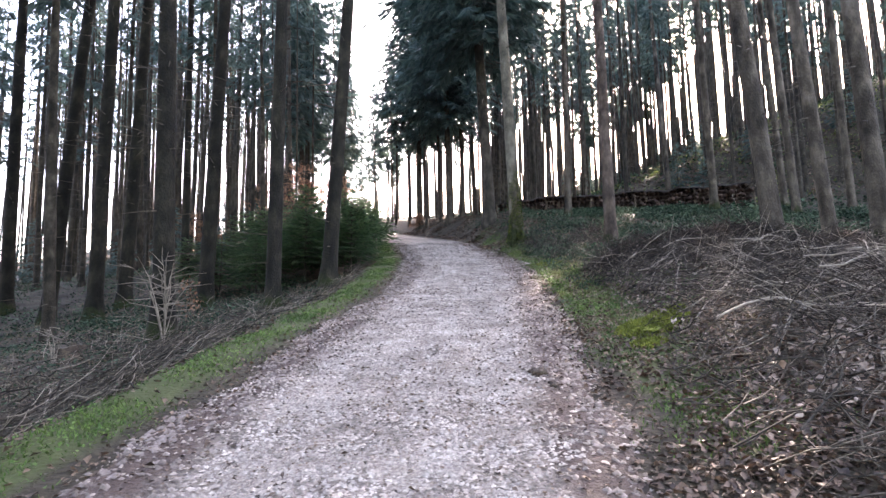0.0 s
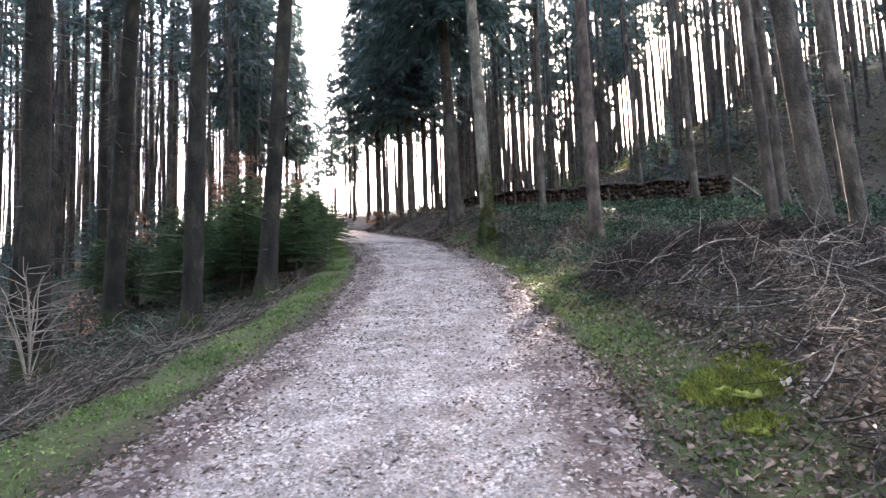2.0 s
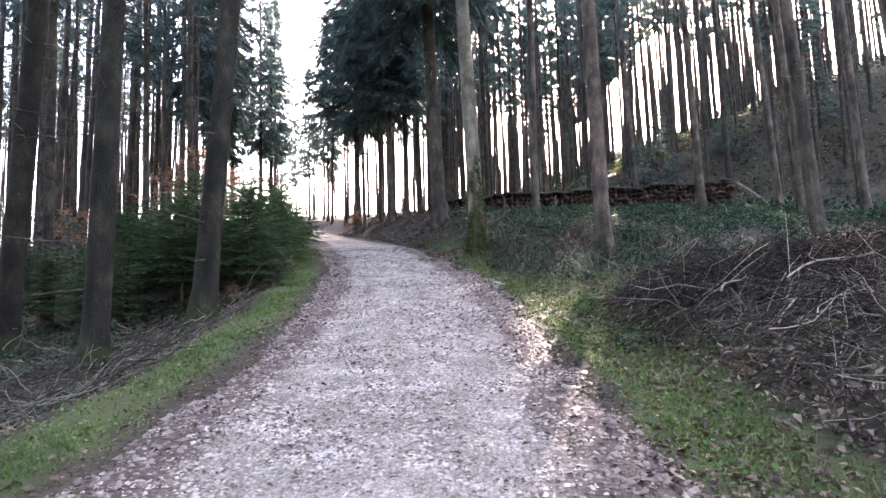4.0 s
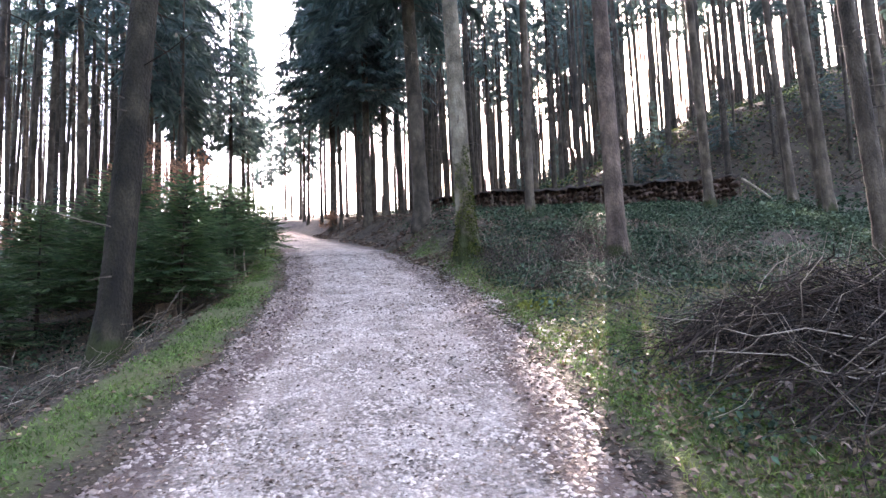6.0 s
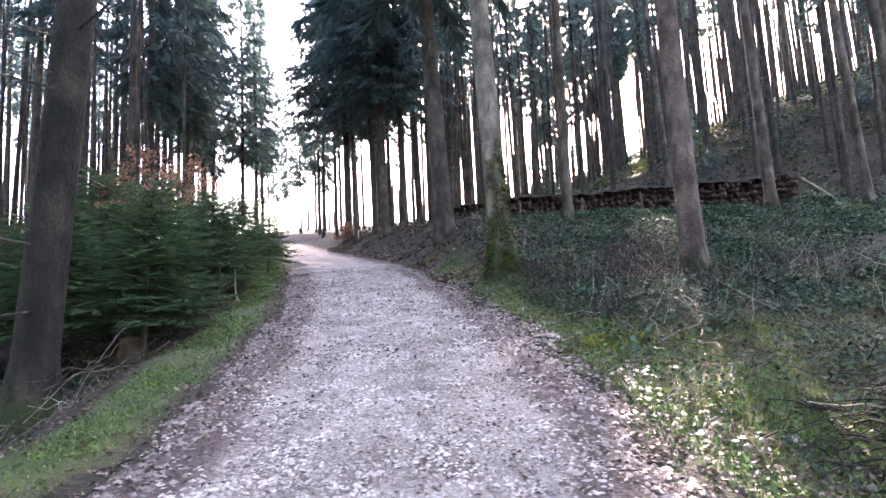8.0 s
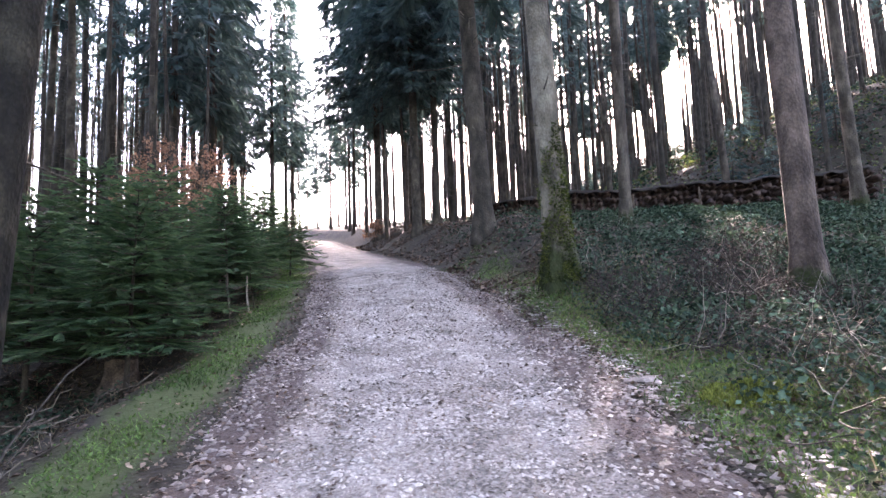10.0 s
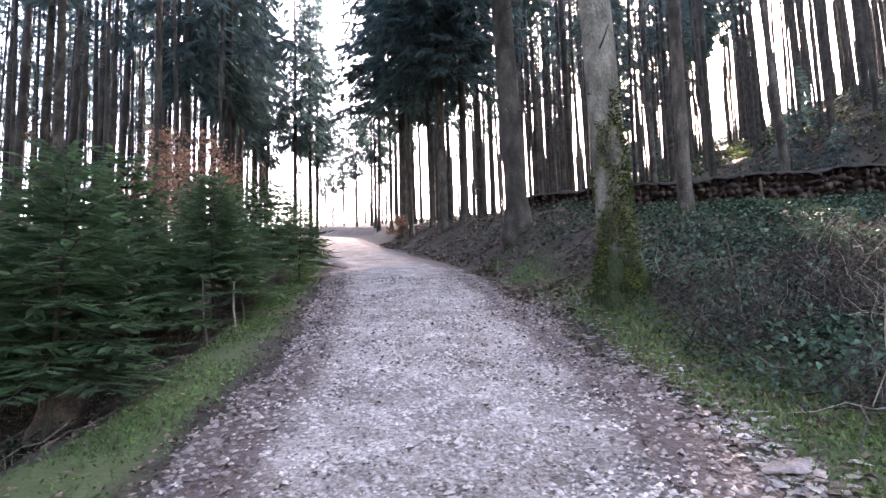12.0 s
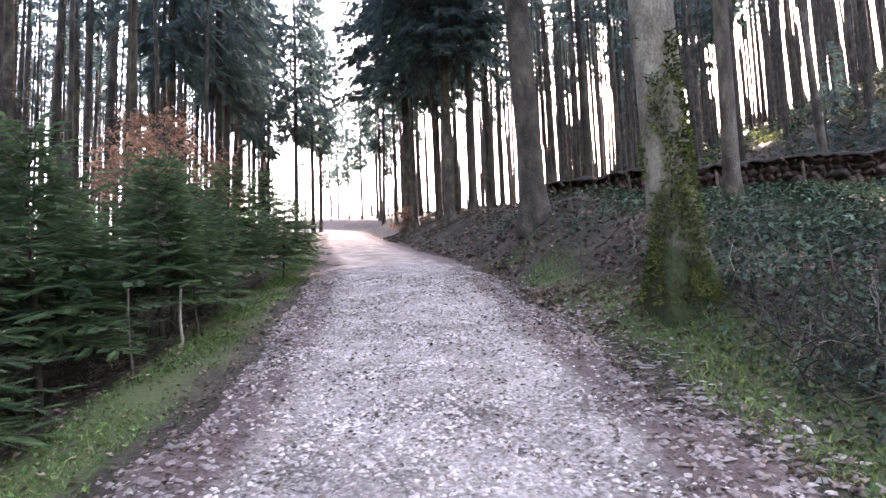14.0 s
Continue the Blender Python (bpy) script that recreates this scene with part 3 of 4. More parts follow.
fill([proto_mid, proto_mid2], 36, (6, 40, 20, 52), 3.2, (0.7, 1.05), lambda x, y, d: d > 12 and clear_pile(x, y, d) and x < 0.95 * y + 3)
fill([proto_mid2, proto_pole], 66, (3, 44, 36, 66), 2.5, (0.75, 1.2), lambda x, y, d: d > 5)
fill([proto_far], 110, (-2, 78, 40, 100), 3.0, (0.8, 1.25), lambda x, y, d: d > 6 and d < 60)
fill([proto_far], 24, (-22, 6, 72, 100), 3.0, (0.55, 0.8), lambda x, y, d: d > 4)
unplaced.append(proto_dense)
fill([proto_dense], 5, (-32, -15, 15, 36), 3.0, (0.8, 1.0), lambda x, y, d: x > -0.95 * y - 4)
fill([proto_dense], 18, (9, 32, 40, 76), 3.0, (0.85, 1.15), lambda x, y, d: 8 < x - 0.4 * (y - 12) < 17 or d > 16)
unplaced.append(proto_scrub)
fill([proto_scrub], 7, (-34, -14, 38, 62), 2.0, (1.0, 1.9), lambda x, y, d: d < -8)
fill([proto_scrub], 16, (12, 24, 37, 62), 1.6, (0.8, 1.4), lambda x, y, d: d > 16)
fill([proto_pole], 34, (8, 44, 38, 74), 1.7, (0.9, 1.5), lambda x, y, d: d > 12)
fill([proto_scrub], 18, (-26, -10, 25, 44), 1.6, (0.6, 1.15), lambda x, y, d: d < -8 and x > -0.9 * y)
fill([proto_far], 60, (30, 72, 18, 62), 3.0, (0.8, 1.2), lambda x, y, d: d > 28)
fill([proto_scrub], 16, (16, 50, 36, 66), 2.0, (0.8, 1.5), lambda x, y, d: d > 14)
fill([proto_thin], 235, (-40, -7, 27, 76), 0.9, (0.75, 1.25), lambda x, y, d: d < -5.5 and x > -0.95 * y)
fill([proto_thin], 250, (4, 56, 38, 84), 0.9, (0.8, 1.5), lambda x, y, d: d > 5.5 and x < 0.95 * y)
fill([proto_pole, proto_mid2], 34, (17, 44, 34, 58), 1.6, (0.8, 1.2), lambda x, y, d: x < 0.95 * y)
fill([proto_dense], 12, (14, 44, 52, 84), 2.4, (0.8, 1.1), lambda x, y, d: d > 14)
fill([proto_mid, proto_mid2, proto_dense], 26, (-44, -13, 4, 30), 2.4, (0.6, 0.95), lambda x, y, d: x < -0.75 * y - 3)
# unseen trees behind and beside the start of the walk, added for shade
fill([proto_far], 70, (-26, 26, -26, 8), 3.0, (1.2, 1.6), lambda x, y, d: abs(d) > 5.5 and not (y > 1 and abs(d) < 9))


# spruces added towards the sun, only to keep its light off the road
for x, y, w, h in ((15.4, 60.0, 0.8, 0.75), (16.9, 64.0, 0.8, 0.75), (23.6, 62.0, 1.0, 1.29), (25.7, 66.5, 1.0, 1.36), (27.9, 70.5, 1.1, 1.47), (30.2, 76.0, 1.1, 1.56), (26.2, 71.0, 0.75, 0.95), (25.0, 71.5, 0.75, 0.95), (23.8, 71.0, 0.75, 0.95), (22.6, 71.5, 0.75, 0.95)):
    copy_thing(proto_edge, stand(x, y, 0, w, h, 40.0 * x))
for y, d, z in ((36.0, 3.4, 0.72), (43.0, 3.0, 0.78)):
    copy_thing(bend_tree, stand(float(centre(y)) + d, y, 0.0, z, z, 70.0 * y))
# unseen canopy beside and behind the start, added to darken left of the road
fill([proto_dense, proto_edge], 46, (-34, -6, -18, 12), 2.6, (0.75, 1.0), lambda x, y, d: d < -5.5 and x < -0.95 * y - 2)
# slender far and unseen trees, too many and too thin to tell apart, joined
far_woods = new("far_woods")
tagged(far_woods, "dense far stand of slender spruces, with unseen shading ones", "woods", kind="stuff")
for proto, places in far_places.items():
    for kid in list(proto.children):
        me = kid.data
        co = np.empty(len(me.vertices) * 3, np.float32)
        me.vertices.foreach_get("co", co)
        co = co.reshape(-1, 3)
        idx = np.empty(len(me.loops), np.int32)
        me.loops.foreach_get("vertex_index", idx)
        idx = idx.reshape(-1, len(me.polygons[0].vertices))
        v, f = join([(co @ m[:3, :3].T + m[:3, 3], idx) for m in places])
        kid_name = kid.name.split(".")[0]
        tagged(part_of(kid_name, tri_mesh(kid_name, v, f, me.materials[0]), far_woods), kind="stuff")
        bpy.data.objects.remove(kid)
    bpy.data.objects.remove(proto)


# ---- young spruces beside the road ----
def young_spruce(seed, height, reach, whorls, per, twigs):
    rng = np.random.default_rng(seed)
    tree = new("young_spruce")
    tagged(tree, "young bushy spruce with dark green needles", "tree", "young spruces along the verge")
    z = np.linspace(-0.2, height, 8)
    v, q = tube(np.stack([0 * z + rng.normal(0, 0.01, 8), 0 * z, z], -1), 0.032 * (1.02 - np.clip(z / height, 0, 1)) + 0.003, 7)
    part_of("trunk", smooth(tri_mesh("trunk", v, q, BARK)), tree)
    wood, flat, nb, nw, ns, nl, nwd = [], [], [], [], [], [], []
    for w in range(whorls):
        t = (w + 0.4 * rng.uniform()) / whorls
        zc = height * (0.24 + 0.74 * t)
        for k in range(per):
            az = 2 * math.pi * (k + rng.uniform(-0.3, 0.3)) / per + w * 0.8
            L = reach * (1 - t) ** 0.8 * rng.uniform(0.7, 1.1) + 0.10
            o = np.array([math.cos(az), math.sin(az), 0])
            a = np.array([-math.sin(az), math.cos(az), 0])
            lift = 0.5 * t - 0.05
            path = lambda s: o * (L * s) + np.array([0, 0, zc + L * (lift * s - 0.22 * (1 - t) * s * s + 0.10 * s ** 3)])
            wood.append(tube([path(0), path(0.5), path(1)], [0.009, 0.006, 0.003], 3))
            n = max(4, int(twigs * (0.35 + 0.65 * (1 - t))))
            for i in range(n):
                s = 0.15 + 0.85 * (i + rng.uniform(0, 0.6)) / n
                p = path(min(s, 1.0))
                if i == n - 1:
                    tw, tl = unit(o + [0, 0, 0.15]), 0.16
                else:
                    sg = 1 if i % 2 else -1
                    tw = unit(o * rng.uniform(0.5, 0.9) + a * sg * rng.uniform(0.6, 1.0) + [0, 0, rng.uniform(-0.35, 0.12)])
                    tl = L * (1.05 - s) * 0.55 * rng.uniform(0.7, 1.1) + 0.05
                m = max(3, int(tl / 0.022))
                q = np.linspace(0.02, 1, m)
                b = p + tw * (tl * q)[:, None]
                across = unit(np.cross(tw, np.array([0, 0, 1.0])))
                for tip in (-0.35, 0.35):
                    flat.append((p, unit(tw + across * tip * 0.4), unit(across + np.array([0, 0, tip])), tl * 1.05, min(0.05, tl * 0.3)))
                for sd in (-1, 1):
                    nb.append(b)
                    nw.append(unit(np.tile(tw * 0.75 + across * sd * 0.8, (m, 1)) + rng.normal(0, 0.25, (m, 3)) + [0, 0, 0.12]))
                    ns.append(np.tile(tw, (m, 1)))
                    nl.append(np.full(m, 0.042) * rng.uniform(0.8, 1.3, m))
                    nwd.append(np.full(m, 0.017))
    tagged(part_of("wood", tri_mesh("wood", *join(wood), DEADWOOD), tree), kind="stuff")
    b, w, s, ln, wd = (np.concatenate(k) for k in (nb, nw, ns, nl, nwd))
    v = np.stack([b - s * (wd * 0.5)[:, None], b + s * (wd * 0.5)[:, None], b + w * ln[:, None]], 1).reshape(-1, 3)
    fl = [np.array(k) for k in zip(*flat)]
    v, f = join([(v, np.arange(len(v)).reshape(-1, 3)), sprays(*fl)])
    part_of("crown", tri_mesh("crown", v, f, YOUNG), tree)
    return tree


YOUNG_AT = ((-3.0, 18.6, 2.6), (-3.4, 20.6, 2.9), (-3.0, 22.0, 2.3), (-3.6, 23.4, 2.6), (-3.5, 25.0, 2.2), (-3.0, 26.6, 2.1),
            (-4.7, 19.4, 2.8), (-5.0, 21.6, 3.1), (-5.3, 23.8, 2.6), (-4.6, 26.2, 2.3), (-6.4, 20.4, 2.6), (-7.0, 22.9, 2.8),
            (-6.4, 25.2, 2.4), (-4.3, 28.6, 2.4), (-3.9, 30.4, 1.9), (-8.6, 24.6, 2.6), (-8.0, 27.2, 2.4), (-5.9, 18.1, 2.2), (-9.8, 21.8, 2.0), (-7.6, 19.4, 1.8))
kinds = [young_spruce(31, 2.6, 1.15, 13, 8, 16), young_spruce(32, 2.6, 1.05, 13, 7, 17), young_spruce(33, 2.6, 1.25, 12, 8, 16)]
for i, (x, y, h) in enumerate(YOUNG_AT):
    s = h / 2.6
    m = Matrix.Translation((x, y, floor_at(x, y))) @ pose(0, 0, 0, rng.normal(0, 2), rng.normal(0, 2), rng.uniform(0, 360)) @ Matrix.Diagonal((s * 1.05, s * 1.05, s, 1))
    if i < 3:
        kinds[i].matrix_basis = m
    else:
        copy_thing(kinds[i % 3], m)


# ---- leafy saplings ----
def sapling(name, label, seed, x, y, height, leaves, mat, leaf, spreadout=0.45, stems=1, wood=DEADWOOD, limbs=22, group=""):
    rng = np.random.default_rng(seed)
    tree = new(name)
    tagged(tree, label, "shrub" if stems > 1 else "tree", group)
    tree.matrix_basis = Matrix.Translation((x, y, floor_at(x, y)))
    pieces, tips = [], []
    for _ in range(stems):
        az, out = rng.uniform(0, 6.28), (rng.uniform(0.1, 0.45) if stems > 1 else 0.04)
        hgt = height * rng.uniform(0.6, 1)
        o = np.array([math.cos(az), math.sin(az), 0])
        t = np.linspace(0, 1, 7)
        p = o * (out * hgt * t ** 1.5)[:, None] + np.array([0, 0, 1.0]) * (hgt * t - 0.1 - (0.25 * hgt * t ** 3 if stems > 1 else 0))[:, None] + np.cumsum(rng.normal(0, 0.045 if stems > 1 else 0.015, (7, 3)), 0) * t[:, None]
        pieces.append(tube(p, (0.012 + 0.007 * height) * (1.05 - t) * (0.32 if stems > 1 else 1) + 0.003, 5))
        for _ in range(limbs // stems):
            k = rng.uniform(0.25 if stems > 1 or height < 2 else 0.45, 0.97)
            b = np.array([np.interp(k, t, p[:, c]) for c in range(3)])
            a2, L = rng.uniform(0, 6.28), height * spreadout * (1.1 - k) * rng.uniform(0.5, 1.1) + 0.1
            e = b + np.array([math.cos(a2) * L, math.sin(a2) * L, L * rng.uniform(-0.1, 0.5)])
            md = (b + e) / 2 + rng.normal(0, 0.05, 3) * L
            pieces.append(tube([b, md, e], [0.008, 0.006, 0.003], 3))
            for q in rng.uniform(0.2, 1, 14):
                tips.append(b + (e - b) * q + rng.normal(0, 0.06, 3))
    tagged(part_of("wood", tri_mesh("wood", *join(pieces), wood), tree), kind="stuff")
    if leaves:
        tips = np.array(tips)[rng.integers(0, len(tips), leaves)] + rng.normal(0, 0.05, (leaves, 3))
        w = unit(rng.normal(0, 1, (leaves, 3)) + [0, 0, -0.5])
        s = unit(np.cross(w, rng.normal(0, 1, (leaves, 3))))
        ln = leaf * rng.uniform(0.7, 1.3, leaves)
        part_of("leaves", tri_mesh("leaves", *sprays(tips, w, s, ln, ln * 0.6), mat), tree, "dry rust-brown leaves")["kind"] = "stuff"
    return tree


sapling("beech_sapling", "beech sapling holding dry rust-brown leaves", 51, -5.0, 25.6, 5.2, 2600, BEECH, 0.075, 0.62, limbs=54)
sapling("beech_sapling", "beech sapling holding dry rust-brown leaves", 52, -7.6, 29.5, 6.0, 2800, BEECH, 0.08, 0.6, limbs=54)
sapling("beech_sapling", "beech sapling holding dry rust-brown leaves", 53, -10.4, 33.0, 5.6, 2400, BEECH, 0.085, 0.55, limbs=44)
sapling("beech_sapling", "slender beech holding dry rust-brown leaves", 59, -8.4, 36.0, 5.0, 1800, BEECH, 0.085, 0.5, limbs=40)
sapling("beech_sapling", "slender beech holding dry rust-brown leaves", 60, -13.5, 31.0, 5.4, 1800, BEECH, 0.085, 0.5, limbs=40)
sapling("beech_sapling", "small orange-leaved beech at the roadside bend", 54, -2.1, 42.5, 1.7, 700, BEECH, 0.10, 0.5)
sapling("beech_sapling", "small beech with brown leaves by the trunks", 55, -6.4, 14.6, 1.3, 120, BEECH, 0.08, 0.4)
sapling("bare_shrub", "leafless shrub with pale arching stems", 56, -5.7, 12.1, 2.8, 0, BEECH, 0.08, 0.45, 10, PALEWOOD, 50)
sapling("bare_shrub", "leafless shrub with pale arching stems", 57, -6.9, 10.6, 1.2, 0, BEECH, 0.08, 0.35, 7, PALEWOOD, 24)
sapling("dead_sapling", "thin dark dead sapling on the bank", 58, 4.05, 20.6, 0.85, 0, BEECH, 0.08, 0.25, 1, ROT, 5)


# ---- loose cover on the ground ----
def scatter(count, us, ys, rng, dens=None):
    """Places across (us) and along (ys) the road, thinned by dens(x, y, d)."""
    n = count * 3
    d, y = rng.uniform(us[0], us[1], n), rng.uniform(ys[0], ys[1], n)
    x = d + centre(y)
    keep = np.ones(n, bool) if dens is None else rng.uniform(0, 1, n) < dens(x, y, d)
    return x[keep][:count], y[keep][:count], d[keep][:count]


def blades(name, label, count, us, ys, hgt, width, mat, seed, dens=None, lean=0.5):
    rng = np.random.default_rng(seed)
    x, y, d = scatter(count, us, ys, rng, dens)
    n = len(x)
    b = np.stack([x, y, land(x, y) - 0.01], -1)
    az = rng.uniform(0, 6.28, n)
    side = np.stack([np.cos(az), np.sin(az), 0 * az], -1)
    up = unit(np.stack([rng.normal(0, lean, n), rng.normal(0, lean, n), np.ones(n)], -1))
    h = hgt * rng.uniform(0.4, 1.2, n)
    w = side * (width * rng.uniform(0.7, 1.3, n))[:, None] * 0.5
    bend = np.stack([rng.normal(0, 0.4, n) * h, rng.normal(0, 0.4, n) * h, -0.15 * h], -1)
    mid = b + up * (h * 0.55)[:, None]
    v = np.stack([b - w, b + w, mid + w * 0.7, mid - w * 0.7, b + up * h[:, None] + bend], 1).reshape(-1, 3)
    k = np.arange(n)[:, None] * 5
    ob = new(name, tri_mesh(name, v, np.concatenate([k + [[0, 1, 2]], k + [[0, 2, 3]], k + [[3, 2, 4]]]), mat))
    return tagged(ob, label, "grass", kind="stuff")


def leaves(name, label, category, count, us, ys, size, mat, seed, dens=None, lift=0.01, high=0.0, tilt=0.35, on_road=False):
    rng = np.random.default_rng(seed)
    x, y, d = scatter(count, us, ys, rng, dens)
    n = len(x)
    z = np.maximum(road_top(x, y), land(x, y) - 0.12 * (1 - ramp01(1.3, 1.62, np.abs(d)))) if on_road else land(x, y)
    b = np.stack([x, y, z + lift + high * rng.uniform(0, 1, n) ** 1.5], -1)
    up = unit(np.stack([rng.normal(0, tilt, n), rng.normal(0, tilt, n), np.ones(n)], -1))
    az = rng.uniform(0, 6.28, n)
    w = unit(np.cross(np.stack([np.cos(az), np.sin(az), 0 * az], -1), up))
    s = np.cross(up, w)
    ln = size * rng.uniform(0.6, 1.3, n)
    v, f = sprays(b, w, s, ln, ln * rng.uniform(0.5, 0.8, n))
    v = v.reshape(-1, 4, 3)
    v[:, 1::2] += up[:, None] * (ln * rng.uniform(0.05, 0.3, n))[:, None, None]
    ob = new(name, tri_mesh(name, v.reshape(-1, 3), f, mat))
    return tagged(ob, label, category, kind="stuff")


heap = lambda x, y, d: np.clip(np.exp(-((x - 5.4) / 2.1) ** 2 - ((y - 9.2) / 3.6) ** 2) + 0.9 * np.exp(-((x - 4.0) / 1.0) ** 2 - ((y - 12.0) / 1.1) ** 2), 0, 1) * ramp01(2.5, 3.2, d)


def patchy(s, t=0.0):
    return lambda x, y, d: np.clip(0.55 + 0.9 * lumps(x, y, s) - t, 0.03, 1)


bank_leaves = lambda x, y, d: np.clip(0.4 - 1.0 * lumps(x, y, 1.7), 0.02, 1)
blades("grass", "short green turf strip along the verge", 46000, (-3.0, -1.6), (0.5, 36), 0.07, 0.011, GRASS, 61, lambda x, y, d: np.exp(-((d + 2.32) / 0.34) ** 2) * np.clip(0.55 + 0.9 * lumps(x, y, 0.9), 0.04, 1), 0.8)
leaves("verge_plants", "small green weeds in the verge turf", "plants", 7000, (-2.9, -1.75), (0.8, 30), 0.033, GRASS, 76, lambda x, y, d: np.exp(-((d + 2.3) / 0.3) ** 2) * np.clip(0.5 + lumps(x, y, 0.8), 0.05, 1), 0.02, 0.05, 0.6)
blades("grass", "short green turf along the bank's foot", 44000, (1.55, 3.6), (4.0, 27), 0.07, 0.011, GRASS, 62, lambda x, y, d: np.exp(-((d - 2.4) / 0.45) ** 2) * np.clip(0.7 + lumps(x, y, 1.2), 0.05, 1) * np.interp(y, (4, 6, 18), (0.35, 1, 0.8)))
blades("grass", "sparse grass on the open bank", 13000, (2.4, 9), (10, 22), 0.12, 0.011, GRASS, 63, lambda x, y, d: np.clip(0.3 + 0.9 * lumps(x, y, 1.4), 0.03, 1) * (1 - 0.75 * ramp01(15.5, 17.5, y)))
blades("dry_grass", "withered straw-coloured grass tufts", 22000, (2.2, 8), (6, 24), 0.18, 0.008, STRAW, 64, patchy(0.9, 0.2), 0.8)
blades("grass", "yellow-green grass on the open bank", 20000, (1.9, 6.5), (10.5, 21), 0.10, 0.012, TURFGRASS, 67, lambda x, y, d: np.clip(0.45 + 0.9 * lumps(x, y, 1.1), 0.03, 1) * (1 - 0.7 * ramp01(15.5, 18, y) * ramp01(2.4, 3.0, d)), 0.8)
blades("dry_grass", "pale withered grass on the slope above the verge", 14000, (3.0, 10), (12.5, 19), 0.14, 0.009, STRAW, 108, patchy(1.6, 0.05), 0.9)
blades("grass", "yellowing grass on the slope above the verge", 12000, (3.0, 10), (12.5, 19), 0.10, 0.012, TURFGRASS, 109, patchy(1.3, 0.1), 0.8)
blades("dry_grass", "withered grass under the trees", 15000, (-14, -3.0), (7, 30), 0.22, 0.007, STRAW, 65, patchy(1.2, 0.2), 0.7)
leaves("leaf_litter", "brown fallen leaves on the forest floor", "leaves", 24000, (1.55, 8), (1.5, 24), 0.06, LITTER, 66, lambda x, y, d: np.clip(0.55 + 0.9 * lumps(x, y, 1.6), 0.03, 1) * (1 - 0.85 * np.minimum(1, 1.5 * heap(x, y, d))))
leaves("leaf_litter", "brown fallen leaves under the trees", "leaves", 22000, (-12, -1.7), (3, 30), 0.06, LITTER, 67, lambda x, y, d: np.where(d > -2.6, 0.3, 0.8))
leaves("leaf_litter", "scattered leaves on the road edges", "leaves", 5000, (-2.0, 2.0), (1.2, 26), 0.05, LITTER, 68, lambda x, y, d: ramp01(0.7, 1.8, np.abs(d)) + 0.06, 0.004, on_road=True)
leaves("leaf_litter", "dark leaf fragments trodden into the gravel", "leaves", 15000, (-1.8, 1.8), (1.2, 26), 0.034, LITTER, 87, lambda x, y, d: np.clip(0.5 + 0.7 * lumps(x, y, 1.5) + 0.3 * np.abs(d), 0.1, 1), 0.012, tilt=0.2, on_road=True)
leaves("leaf_litter", "pale curled dry leaves in the brushwood", "leaves", 3600, (2.7, 7), (2.0, 13), 0.07, PALELEAF, 102, patchy(1.1), 0.02, 0.12, 0.9)
leaves("leaf_litter", "red-brown leaves drifted at the road edge", "leaves", 3000, (1.5, 3.2), (2.0, 8.5), 0.055, LITTER, 73, lambda x, y, d: np.exp(-((d - 2.0) / 0.3) ** 2) * np.clip(0.5 + lumps(x, y, 1.0), 0.05, 1), 0.012, 0.03, 0.5)
leaves("leaf_litter", "brown leaves on the bank under the spruces", "leaves", 12000, (1.7, 9), (21, 44), 0.11, LITTER, 74, patchy(1.8), 0.01, 0.05, 0.5)
leaves("leaf_litter", "brown leaves and debris round the brushwood", "leaves", 10000, (2.1, 5.2), (2.5, 13), 0.055, LITTER, 77, lambda x, y, d: (1 - 0.8 * ramp01(5, 6.5, y) * (1 - ramp01(2.7, 3.1, d))) * (1 - 0.9 * np.minimum(1, 1.6 * heap(x, y, d))), 0.01, 0.05, 0.6)
leaves("undergrowth", "small green bramble leaves on the verge", "undergrowth", 6500, (2.3, 7), (11, 21), 0.055, BRAMBLE, 78, lambda x, y, d: np.clip(0.5 + 0.9 * lumps(x, y, 1.0), 0.03, 1) * (1 - 0.9 * np.minimum(1, 1.6 * heap(x, y, d))), 0.015, 0.14, 0.7)
leaves("undergrowth", "green moss and weeds in the turf", "undergrowth", 7000, (1.9, 4.5), (8, 22), 0.04, GRASS, 79, patchy(0.8, 0.2), 0.01, 0.05, 0.7)
leaves("undergrowth", "sparse pale green plants on the hillside", "undergrowth", 7000, (14, 40), (34, 60), 0.16, TURFGRASS, 107, patchy(2.4, 0.2), 0.02, 0.2, 0.7)
leaves("leaf_litter", "brown litter on the slope behind the stack", "leaves", 15000, (9, 32), (33, 54), 0.17, LITTER, 80, patchy(1.4), 0.01, 0.08, 0.6)
leaves("undergrowth", "low green plants among fallen twigs", "undergrowth", 15000, (-14, -3.6), (6, 20), 0.07, BRAMBLE, 75, patchy(1.7, 0.3), 0.02, 0.2, 0.6)
leaves("brambles", "low dark green bramble leaves on the bank", "undergrowth", 56000, (3.0, 16), (15, 32), 0.10, BRAMBLE, 69, lambda x, y, d: np.clip(0.5 + 0.9 * lumps(x, y, 2.3), 0.02, 1) * ramp01(15, 20, y) * (1 - 0.85 * np.exp(-((d - 3.5) / 1.6) ** 2) * ramp01(21, 24, y)), 0.02, 0.28, 0.6)
leaves("brambles", "green undergrowth leaves on the slope", "undergrowth", 11000, (8, 24), (8, 26), 0.10, BRAMBLE, 70, patchy(2.0, 0.1), 0.02, 0.25, 0.6)
leaves("undergrowth", "brown and green undergrowth on the hillside", "undergrowth", 22000, (14, 52), (24, 80), 0.22, BRAMBLE, 72, patchy(3.5), 0.02, 0.35, 0.7)
